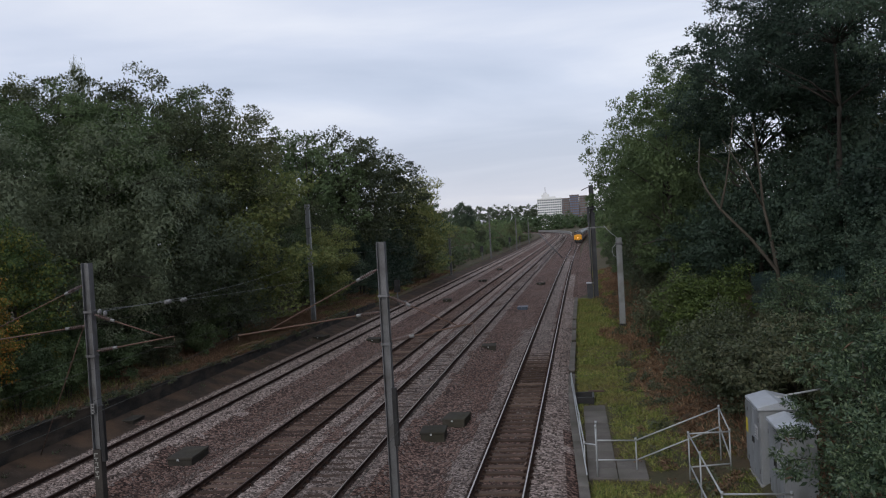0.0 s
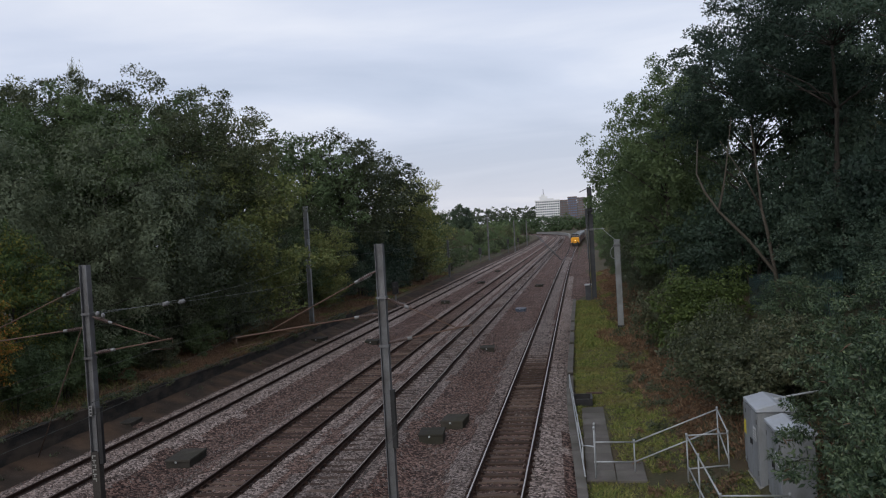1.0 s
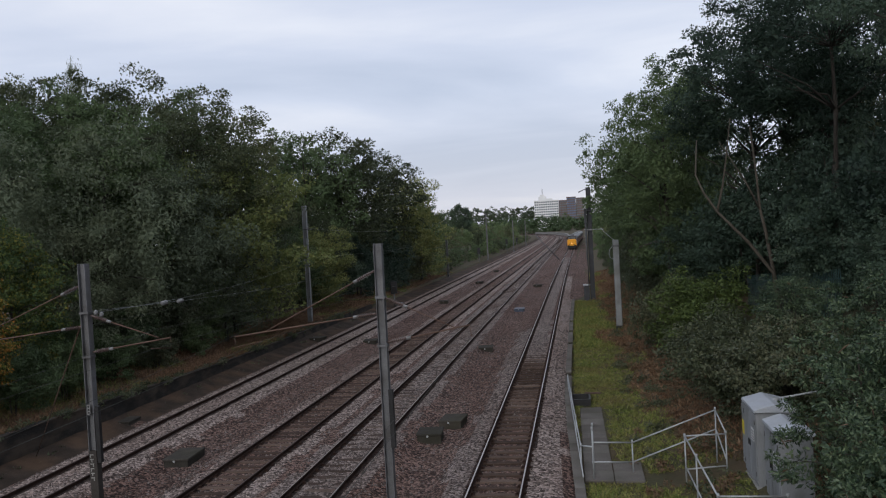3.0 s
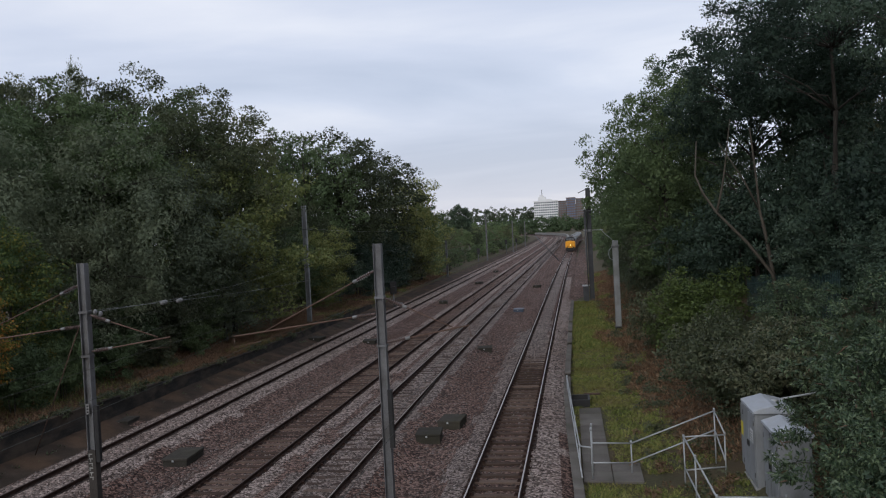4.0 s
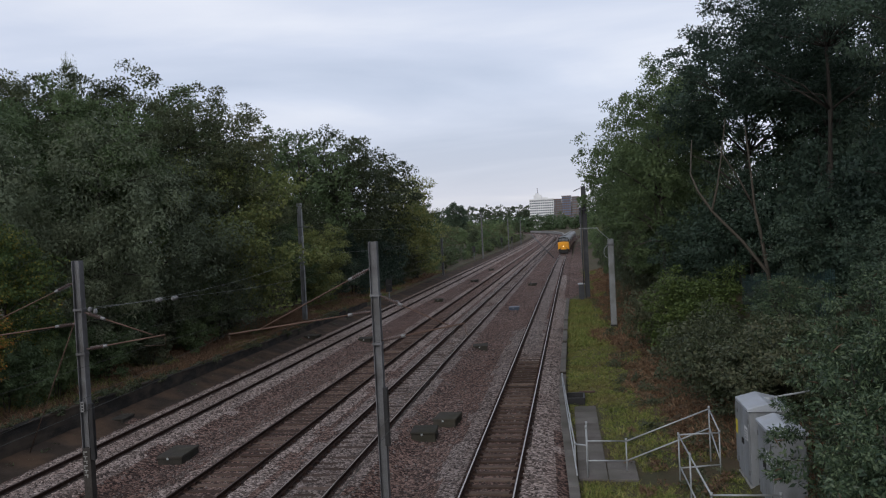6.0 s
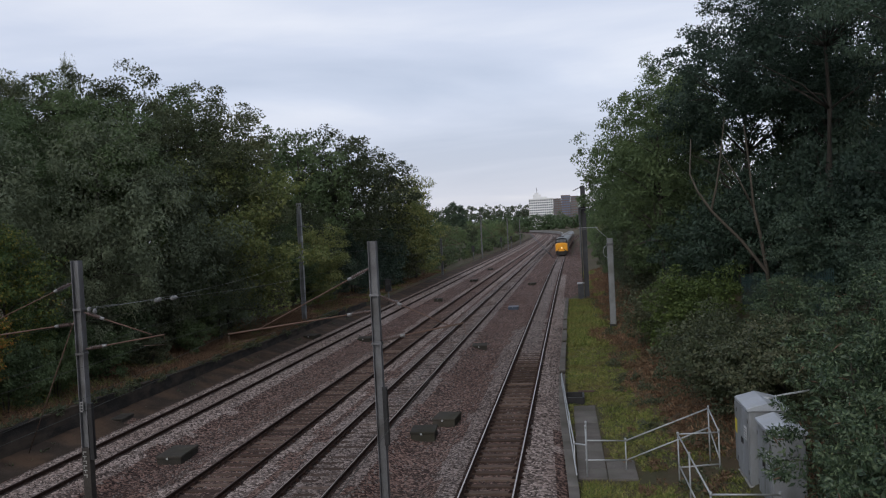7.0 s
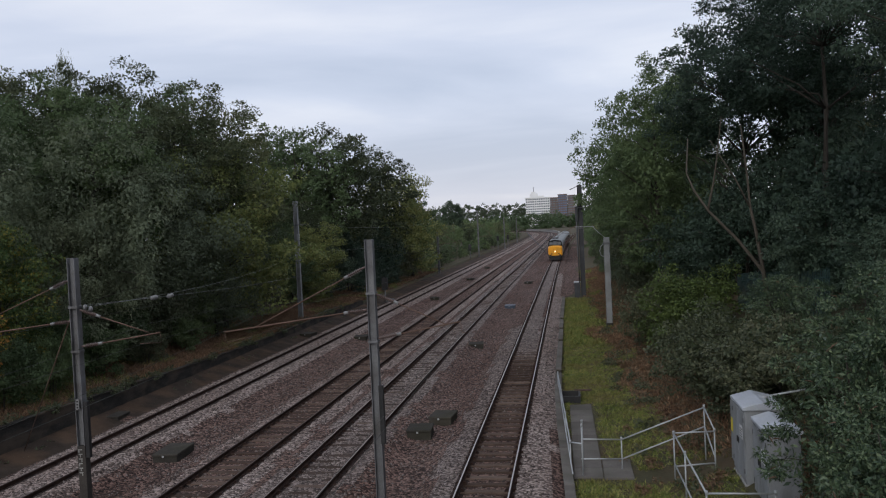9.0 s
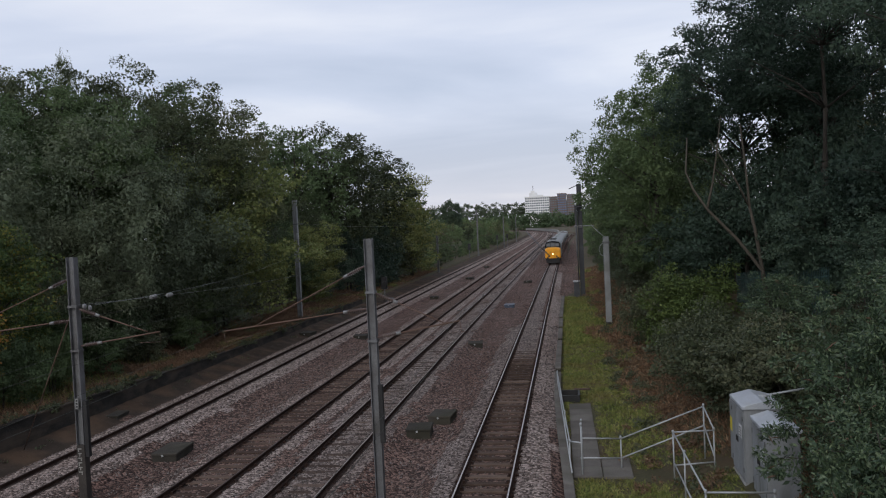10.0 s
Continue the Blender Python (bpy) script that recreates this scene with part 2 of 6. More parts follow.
M_DRY = surface("dead_bracken", [(0.25, (0.070, 0.038, 0.022)), (0.5, (0.145, 0.082, 0.047)), (0.8, (0.26, 0.17, 0.10))], 0.7, 6, 0.85, 0, 0, island=0.5)
M_SOIL = surface("leafy_soil_and_turf", [(0.25, (0.026, 0.024, 0.012)), (0.5, (0.048, 0.044, 0.020)), (0.8, (0.085, 0.072, 0.036))], 0.5, 9, 0.95, 0, 0.5, 0.05, stain=(0.075, 0.042, 0.025), stain_scale=0.35, stain_amount=0.7)
M_BARK = surface("bark", [(0.25, (0.020, 0.017, 0.013)), (0.5, (0.043, 0.037, 0.030)), (0.8, (0.080, 0.072, 0.060))], 1.2, 18, 0.9, 0, 0.5, 0.02, stretch_by=(3, 3, 0.6))
M_OAK = leaves("oak_leaves", [(0.2, (0.033, 0.045, 0.022)), (0.5, (0.070, 0.084, 0.040)), (0.8, (0.125, 0.130, 0.058))])
# Darker, bluer leaf green that puts canopy shade into the colour; poplars share it.
M_DEEP_SHADE = leaves("deep_shade_green_leaves", [(0.2, (0.020, 0.036, 0.026)), (0.5, (0.046, 0.074, 0.050)), (0.8, (0.088, 0.118, 0.070))])
M_ASH = leaves("ash_leaves", [(0.2, (0.044, 0.068, 0.032)), (0.5, (0.088, 0.128, 0.056)), (0.8, (0.150, 0.190, 0.080))])
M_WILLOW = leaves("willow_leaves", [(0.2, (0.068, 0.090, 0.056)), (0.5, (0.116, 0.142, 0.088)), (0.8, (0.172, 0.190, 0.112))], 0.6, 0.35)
M_GOLD = leaves("turning_leaves", [(0.34, (0.036, 0.066, 0.024)), (0.50, (0.085, 0.115, 0.030)), (0.60, (0.200, 0.170, 0.032)), (0.72, (0.34, 0.150, 0.036))], 0.6, 0.35, 0.9, 0.3)
M_IVY = leaves("dark_evergreen_leaves", [(0.2, (0.018, 0.035, 0.020)), (0.5, (0.058, 0.090, 0.049)), (0.75, (0.130, 0.172, 0.092)), (0.9, (0.23, 0.262, 0.125))], 0.36, 0.22, 1.2, 0.5)
M_BRAMBLE = leaves("bramble_leaves", [(0.2, (0.028, 0.038, 0.020)), (0.5, (0.064, 0.078, 0.042)), (0.8, (0.128, 0.126, 0.072))], 0.5, 0.25, 0.6, 0.35)
M_LIME = leaves("yellow_green_leaves", [(0.2, (0.042, 0.066, 0.020)), (0.5, (0.092, 0.128, 0.036)), (0.8, (0.185, 0.205, 0.062))], 0.55, 0.3, 0.6, 0.3)
M_LIME_TREE = leaves("yellowing_tree_leaves", [(0.2, (0.072, 0.100, 0.036)), (0.5, (0.140, 0.168, 0.058)), (0.8, (0.245, 0.245, 0.085))], 0.6, 0.38, 0.5, 0.25)
M_SEED = surface("brown_seed_heads", [(0.3, (0.060, 0.036, 0.022)), (0.7, (0.13, 0.085, 0.055))], 2, 20, 0.9, 0, 0, island=0.5)


# ---- helpers for building ----
def part(name, bm, material, parent=None, label="", smooth=False):
    """Links a bmesh as one mesh object, under a thing or a part."""
    me = bpy.data.meshes.new(name)
    bm.to_mesh(me)
    bm.free()
    if smooth:
        me.shade_smooth()
    for m in (material if isinstance(material, (list, tuple)) else (material,)):
        me.materials.append(m)
    ob = new(name, me)
    ob.parent = parent
    if label:
        ob["label"] = label
    return ob


def shared(name, me, parent, m):
    """One more object on a mesh that exists already."""
    ob = new(name, me)
    ob.parent = parent
    ob.matrix_basis = m
    return ob


def mesh_of(name, verts, faces, material):
    me = bpy.data.meshes.new(name)
    me.from_pydata([tuple(v) for v in verts], [], faces)
    for m in (material if isinstance(material, (list, tuple)) else (material,)):
        me.materials.append(m)
    return me


def thing(name, m, label, category, group="", kind=""):
    ob = new(name)
    ob.empty_display_size = 0.3
    ob.matrix_basis = m
    return tagged(ob, label, category, group, kind)


def box(bm, x0, x1, y0, y1, z0, z1, bevel=0.0, mat=0):
    made = bmesh.ops.create_cube(bm, size=1.0, matrix=Matrix.LocRotScale(
        ((x0 + x1) / 2, (y0 + y1) / 2, (z0 + z1) / 2), None, (abs(x1 - x0), abs(y1 - y0), abs(z1 - z0))))
    vs = made["verts"]
    faces = set(f for v in vs for f in v.link_faces)
    for f in faces:
        f.material_index = mat
    if bevel:
        edges = list(set(e for v in vs for e in v.link_edges))
        bmesh.ops.bevel(bm, geom=edges, offset=bevel, segments=1, affect="EDGES")
    return vs


def rod(bm, a, b, r, r2=None, sides=8, mat=0):
    """A round bar from a to b."""
    a, b = Vector(a), Vector(b)
    d = b - a
    q = d.to_track_quat("Z", "Y")
    made = bmesh.ops.create_cone(bm, cap_ends=True, segments=sides, radius1=r, radius2=r if r2 is None else r2,
                                 depth=d.length, matrix=Matrix.LocRotScale((a + b) / 2, q, None))
    for f in set(f for v in made["verts"] for f in v.link_faces):
        f.material_index = mat
        f.smooth = len(f.verts) == 4
    return made["verts"]


def tube_path(bm, pts, r, sides=6, mat=0):
    """A round bar through several points."""
    rings = []
    pts = [Vector(p) for p in pts]
    for i, p in enumerate(pts):
        d = (pts[min(i + 1, len(pts) - 1)] - pts[max(i - 1, 0)]).normalized()
        q = d.to_track_quat("Z", "Y")
        rr = r[i] if isinstance(r, (list, tuple)) else r
        rings.append([bm.verts.new(p + q @ Vector((rr * math.cos(2 * math.pi * k / sides), rr * math.sin(2 * math.pi * k / sides), 0))) for k in range(sides)])
    for a, b in zip(rings, rings[1:]):
        for k in range(sides):
            f = bm.faces.new((a[k], a[(k + 1) % sides], b[(k + 1) % sides], b[k]))
            f.smooth, f.material_index = True, mat
    bm.faces.new(rings[0][::-1]).material_index = mat
    bm.faces.new(rings[-1]).material_index = mat


# ---- the line: four tracks, straight near the bridge and bending far off ----
TRACKS = (-2.65, -8.06, -11.26, -17.02)


def sweep(y):
    """The left-hand curve that the main lines enter far off."""
    return (5.5e-5 * (y - 320) ** 2 if y > 320 else 0.0) + (4e-4 * (y - 450) ** 2 if y > 450 else 0.0)


def track_x(i, y):
    if i == 0:
        return TRACKS[0] + (5.3e-5 * (y - 85) ** 2 if y > 85 else 0.0)
    dx = 0.75 * min(max((y - 50) / 200, 0), 1) ** 1.3 * (1.6 if i == 1 else 1.0)
    return TRACKS[i] + dx - sweep(y)


def smoothstep(a, b, v):
    v = min(max((v - a) / (b - a), 0), 1)
    return v * v * (3 - 2 * v)


def bend(y):
    """How far the whole cutting drifts sideways far down the line."""
    return 0.75 * min(max((y - 50) / 200, 0), 1) ** 1.3 - sweep(y)


KERB = ((15, -0.10), (23, -0.22), (27.6, -0.40), (31.5, -0.56), (36.6, -0.70), (43.7, -0.76), (54, -0.73), (67, -0.74), (79, -0.66), (95, -0.62))


def kerb_x(y):
    """Line of the cable trough that edges the verge."""
    if y <= KERB[0][0]:
        return KERB[0][1]
    for (a, xa), (b, xb) in zip(KERB, KERB[1:]):
        if y <= b:
            return xa + (xb - xa) * (y - a) / (b - a)
    return KERB[-1][1]


def kerb_shift(x, y):
    """Moves the columns of the sheets near the trough along with it."""
    f = 1 - min(max(abs(x + 0.62) - 0.3, 0) / 1.2, 1)
    return (kerb_x(y) + 0.62) * f


def ground_z(x, y):
    """Height of the ground: a flat bed, a low wall and bank on the one side, a grassy verge and bank on the other."""
    b = bend(y)
    u = x - b
    n = noise.noise((x * 0.35, y * 0.35, 0)) * 0.12 + noise.noise((x * 0.08, y * 0.08, 3)) * 0.35
    far = smoothstep(150, 330, y)
    if u < -20.9:
        w = -20.9 - u
        base = wall_top(y) - 0.08
        up = base + 2.6 * smoothstep(1.2, 12, w) * (1 - 0.6 * far) + n * min(w / 2, 1)
        return up
    k = kerb_x(y) if y < 95 else -0.62
    if u > k:
        w = u + 0.62
        start = 3.2 - 0.7 * smoothstep(20, 45, y)
        up = -0.36 + 4.6 * smoothstep(start, start + 10.5, w) * (1 - 0.75 * far) + n * min(max(w - 1.0, 0) / 2, 1)
        return up
    return -0.85


def wall_top(y):
    """The retaining wall sinks into the bank down the line."""
    return 0.82 - 0.56 * smoothstep(23, 53, y)


def grid_mesh(name, xs, ys, height, material):
    verts = [(x, y, height(x, y)) for y in ys for x in xs]
    w = len(xs)
    faces = [(j * w + i, j * w + i + 1, (j + 1) * w + i + 1, (j + 1) * w + i) for j in range(len(ys) - 1) for i in range(w - 1)]
    me = mesh_of(name, verts, faces, material)
    me.shade_smooth()
    return me


def steps(*stretches):
    """Values from a to b in steps, stretch after stretch."""
    vals = []
    for a, b, s in stretches:
        v = a
        while v < b - 1e-6:
            vals.append(v)
            v += s
    vals.append(stretches[-1][1])
    return vals


ys_ground = steps((-60, 10, 10), (10, 110, 1.25), (110, 330, 6), (330, 900, 30), (900, 4200, 300))
xs_ground = steps((-2500, -400, 300), (-400, -60, 34), (-60, -21.4, 1.3)) + [-20.93, -20.85] + steps((-20.4, -1.2, 3.2)) + [-0.66, -0.6] + steps((-0.2, 16, 0.9), (16, 60, 4), (60, 400, 34), (400, 2500, 300))


def sheet_z(x, y):
    return ground_z(x + bend(y), y) - (0.0 if y < 900 else 3.0)


verts_g = [(x + kerb_shift(x, y) + bend(min(y, 900)), y, sheet_z(x + kerb_shift(x, y), min(y, 900))) for y in ys_ground for x in xs_ground]
wg = len(xs_ground)
faces_g = [(j * wg + i, j * wg + i + 1, (j + 1) * wg + i + 1, (j + 1) * wg + i) for j in range(len(ys_ground) - 1) for i in range(wg - 1)]
me_g = mesh_of("ground", verts_g, faces_g, M_SOIL)
me_g.shade_smooth()
tagged(new("ground", me_g), "rough turf and leaf litter on railway banks", "ground", kind="structure")


# ballast bed: heaped a little under each track, dipping between, uneven underfoot
def bed_z(u, y):
    z = -0.44
    for c in TRACKS:
        d = abs(u - c)
        inner, outer = {TRACKS[0]: (-0.215, -0.130), TRACKS[1]: (-0.195, -0.14), TRACKS[2]: (-0.180, -0.13), TRACKS[3]: (-0.13, -0.12)}[c]
        if c == TRACKS[0]:
            inner += 0.085 * smoothstep(44, 52, y)
        if c == TRACKS[2]:
            inner += 0.035 * smoothstep(52, 90, y)
        z = max(z, (inner if d < 0.72 else outer) - max(0.0, d - 1.45) * 0.42)
    if u < -19.0:
        z = min(z, -0.42) + 0.34 * smoothstep(-19.3, -20.8, u)
    return z + noise.noise((u * 1.3, y * 1.3, 7)) * 0.035 + noise.noise((u * 4, y * 4, 2)) * 0.02


xs_bed = sorted([x for x in steps((-20.9, -0.66, 0.31)) if all(abs(abs(x - c) - 0.7525) > 0.22 for c in TRACKS)]
                + [c + s * d for c in TRACKS for s in (-1, 1) for d in (0.59, 0.70, 0.80, 0.91)])
ys_bed = steps((-60, 6, 6), (6, 60, 0.42), (60, 140, 1.2), (140, 900, 15))
verts_b = [(u + kerb_shift(u, y) + bend(y), y, bed_z(u, y)) for y in ys_bed for u in xs_bed]
wb = len(xs_bed)
faces_b = [(j * wb + i, j * wb + i + 1, (j + 1) * wb + i + 1, (j + 1) * wb + i) for j in range(len(ys_bed) - 1) for i in range(wb - 1)]
me_b = mesh_of("trackbed", verts_b, faces_b, [M_BALLAST, M_BALLAST_PALE, M_BALLAST_RUST_SHADE, M_BALLAST_GREY, M_DIRT])
me_b.shade_smooth()
# fresh paler stone was tipped along the shoulders and along the outer track
for poly in me_b.polygons:
    u = poly.center.x - bend(poly.center.y)
    y = poly.center.y
    near = poly.center.x - track_x(0, y)
    wob = noise.noise((u * 0.8, y * 0.5, 11)) * 0.35 * (1 - smoothstep(50, 75, y))
    pale = (abs(u - TRACKS[3]) < 1.75 + wob or 0.8 < abs(u - TRACKS[2]) < 1.45 + wob
            or (0.9 < near < 1.8 + wob and y < 120))
    # Strips beside the rails: rust dust and the rails' shade in one dark colour.
    poly.material_index = 4 if u < -19.35 + wob else 3 if (-1.7 + wob < near < -0.92 and y < 60 + 40 * wob) or (abs(near) < 0.5 + 0.4 * wob and 46 + 8 * wob < y < 190) or (abs(u - TRACKS[1]) < 1.3 + wob and abs(abs(u - TRACKS[1]) - 0.7525) > 0.155) else 2 if any(abs(abs(u - c) - 0.7525) < 0.155 for c in TRACKS) else 1 if pale else 0
tagged(new("trackbed", me_b), "brown and grey crushed stone ballast bed", "ballast", kind="structure")

# beyond the trough the ballast spreads over a level cess beside the line
ys_cess = steps((81, 140, 2.0), (140, 320, 12))
cess_v = []
for y in ys_cess:
    cx = track_x(0, y) - TRACKS[0]
    wide = 2.1 * smoothstep(81, 96, y)
    for k in range(7):
        cess_v.append((-0.86 + cx + (wide + 0.15) * k / 6, y, -0.335 + 0.02 * noise.noise((k * 0.7, y * 0.8, 4)) - 0.09 * (k == 0)))
cess_f = [(j * 7 + i, j * 7 + i + 1, (j + 1) * 7 + i + 1, (j + 1) * 7 + i) for j in range(len(ys_cess) - 1) for i in range(6)]
me_c = mesh_of("cess", cess_v, cess_f, M_BALLAST)
me_c.shade_smooth()
tagged(new("cess", me_c), "trodden brown ballast path beside the line", "ballast", kind="structure")

# loose stones that stand proud of the bed
rng = np.random.default_rng(5)


def scatter_stones():
    verts, faces = [], []
    base = np.array([(1, 0, 0), (-1, 0, 0), (0, 1, 0), (0, -1, 0), (0, 0, 1)], float)
    tri = [(0, 2, 4), (2, 1, 4), (1, 3, 4), (3, 0, 4)]
    for _ in range(26000):
        y = 14 + 46 * rng.random() ** 1.6
        u = -19.2 + 18.2 * rng.random()
        if any(abs(abs(u - c) - 0.75) < 0.14 for c in TRACKS):
            continue
        s = 0.025 + 0.04 * rng.random()
        z = bed_z(u, y)
        k = len(verts)
        a = rng.random() * 6.28
        for v in base * rng.uniform(0.6, 1.3, (5, 1)):
            verts.append((u + bend(y) + s * (v[0] * math.cos(a) - v[1] * math.sin(a)), y + s * (v[0] * math.sin(a) + v[1] * math.cos(a)), z - 0.01 + s * v[2]))
        faces += [tuple(k + i for i in f) for f in tri]
    return mesh_of("ballast_stones", verts, faces, M_STONES)


M_STONES = surface("single_stones", [(0.2, (0.040, 0.030, 0.026)), (0.5, (0.088, 0.070, 0.062)), (0.8, (0.175, 0.15, 0.14))], 0.6, 20, 0.9, 0, 0, island=0.7)
tagged(new("ballast_stones", scatter_stones()), "loose crushed ballast stones", "stones", kind="stuff")

# retaining wall of dark engineering brick with a coping
bm = bmesh.new()
ys_w = steps((-60, 4, 8.0), (4, 82, 2.0))
rows_w = []
for y in ys_w:
    t = wall_top(y)
    rows_w.append([bm.verts.new(q) for q in ((-20.62, y, -0.7), (-20.70, y, t), (-20.95, y, t), (-20.95, y, -0.7))])
for a, b in zip(rows_w, rows_w[1:]):
    for k in range(3):
        bm.faces.new((a[k], a[k + 1], b[k + 1], b[k]))
bm.faces.new(rows_w[0][::-1])
bm.faces.new(rows_w[-1])
bmesh.ops.recalc_face_normals(bm, faces=bm.faces)
M_WALL = surface("sooty_wall", [(0.2, (0.013, 0.012, 0.011)), (0.5, (0.027, 0.025, 0.023)), (0.8, (0.066, 0.060, 0.053))], 0.9, 14, 0.92, 0, 0.4, 0.02, spec=0.1, stain=(0.085, 0.066, 0.050), stain_scale=0.8, stain_amount=0.6, stretch_by=(1, 1, 2.5))
retaining_wall = tagged(part("wall_west", bm, M_WALL), "low sooty black retaining wall beside the track", "wall", kind="structure")
cop = mesh_of("coping_stone", [(x, y, z) for y in (0.01, 1.19) for x, z in ((-0.06, 0.0), (-0.06, 0.07), (0.29, 0.07), (0.29, 0.0))],
              [(0, 1, 5, 4), (1, 2, 6, 5), (2, 3, 7, 6), (3, 2, 1, 0), (4, 5, 6, 7), (0, 4, 7, 3)], M_WALL)
for k in range(64):
    y = 5 + 1.2 * k
    tilt = math.degrees(math.atan2(wall_top(y + 1.2) - wall_top(y), 1.2))
    shared("coping_stone", cop, retaining_wall, pose(-20.96 + 0.012 * noise.noise((k * 3.1, 0, 0)), y, wall_top(y) + 0.004, tilt))

# ---- the tracks ----
RAIL = [(-0.07, -0.155), (-0.07, -0.14), (-0.012, -0.12), (-0.012, -0.045), (-0.036, -0.03), (-0.036, -0.006), (-0.020, 0.0),
        (0.020, 0.0), (0.036, -0.006), (0.036, -0.03), (0.012, -0.045), (0.012, -0.12), (0.07, -0.14), (0.07, -0.155)]
ys_rail = steps((-60, 4, 16), (4, 80, 4.0), (80, 320, 8.0), (320, 760, 20.0))


def rail_mesh(i, side, top):
    verts, faces, tops = [], [], []
    k = len(RAIL)
    for y in ys_rail:
        cx = track_x(i, y) + side * 0.7525
        verts += [(cx + u, y, z) for u, z in RAIL]
    for j in range(len(ys_rail) - 1):
        for q in range(k):
            faces.append((j * k + q, j * k + (q + 1) % k, (j + 1) * k + (q + 1) % k, (j + 1) * k + q))
            tops.append(1 if q == 6 else 0)
    faces.append(tuple(range(k))[::-1])
    tops.append(0)
    me = mesh_of("rail", verts, faces, [M_RAIL_SIDE, top])
    me.polygons.foreach_set("material_index", tops)
    return me


def sleeper_mesh(mat, raise_by):
    """A worn timber sleeper with its two cast chairs."""
    bm = bmesh.new()
    vs = box(bm, -1.3, 1.3, -0.125, 0.125, -0.30, -0.155 + raise_by, 0.012)
    for s in (-0.7525, 0.7525):
        box(bm, s - 0.18, s + 0.18, -0.09, 0.09, -0.155 + raise_by, -0.135 + raise_by, 0.0, 1)
        for d in (-0.11, 0.11):
            box(bm, s + d - 0.035, s + d + 0.035, -0.05, 0.05, -0.14 + raise_by, -0.085 + raise_by, 0.0, 1)
    me = bpy.data.meshes.new("sleeper")
    bm.to_mesh(me)
    bm.free()
    me.materials.append(mat)
    me.materials.append(M_RAIL_SIDE)
    return me


def far_sleepers(i, y0, y1, gap, mat, top):
    verts, faces = [], []
    y = -60.0
    while y < y1:
        if 7.7 < y < y0:
            y = y0
        cx, k = track_x(i, y), len(verts)
        verts += [(cx + a, y + b, z) for z in (-0.26, top) for a, b in ((-1.3, -0.12), (1.3, -0.12), (1.3, 0.12), (-1.3, 0.12))]
        faces += [(k + 4, k + 5, k + 6, k + 7), (k, k + 1, k + 5, k + 4), (k + 1, k + 2, k + 6, k + 5), (k + 3, k, k + 4, k + 7)]
        y += gap
    return mesh_of("sleeper_run", verts, faces, mat)


for i, (mat, raise_by, label) in enumerate((
        (M_TIMBER, 0.0, "running line on dark timber sleepers, polished rail heads"),
        (M_TIMBER, -0.036, "running line with timber sleepers half buried in ballast"),
        (M_TIMBER_RED, 0.004, "running line on brown timber sleepers, dull rails"),
        (M_TIMBER, -0.05, "outer line with sleepers sunk in pale ballast"))):
    tr = thing("railway_track", Matrix(), label, "railway track", "four running lines")
    for side in (-1, 1):
        ob = new("rail", rail_mesh(i, side, (M_RAIL_TOP, M_RAIL_MID, M_RAIL_DULL, M_RAIL_DULL)[i]))
        ob.parent = tr
        ob["label"] = "steel rail with worn bright head"
    me = sleeper_mesh(mat, raise_by)
    gap, y = (0.645, 0.66, 0.565, 0.66)[i], 8.0 + 0.2 * i
    for k in range(230):
        jig = noise.noise((k * 1.7, i * 9.0, 0))
        shared("sleeper", me, tr, pose(track_x(i, y), y + 0.02 * jig, 0.006 * noise.noise((k * 2.3, i, 5)), 0, 0, 0.5 * jig))
        y += gap
    if i != 3:
        ob = tagged(new("sleeper_run", far_sleepers(i, y, 420, gap, mat, (-0.157, -0.19, -0.16, -0.2)[i])), kind="stuff")
        ob.parent = tr


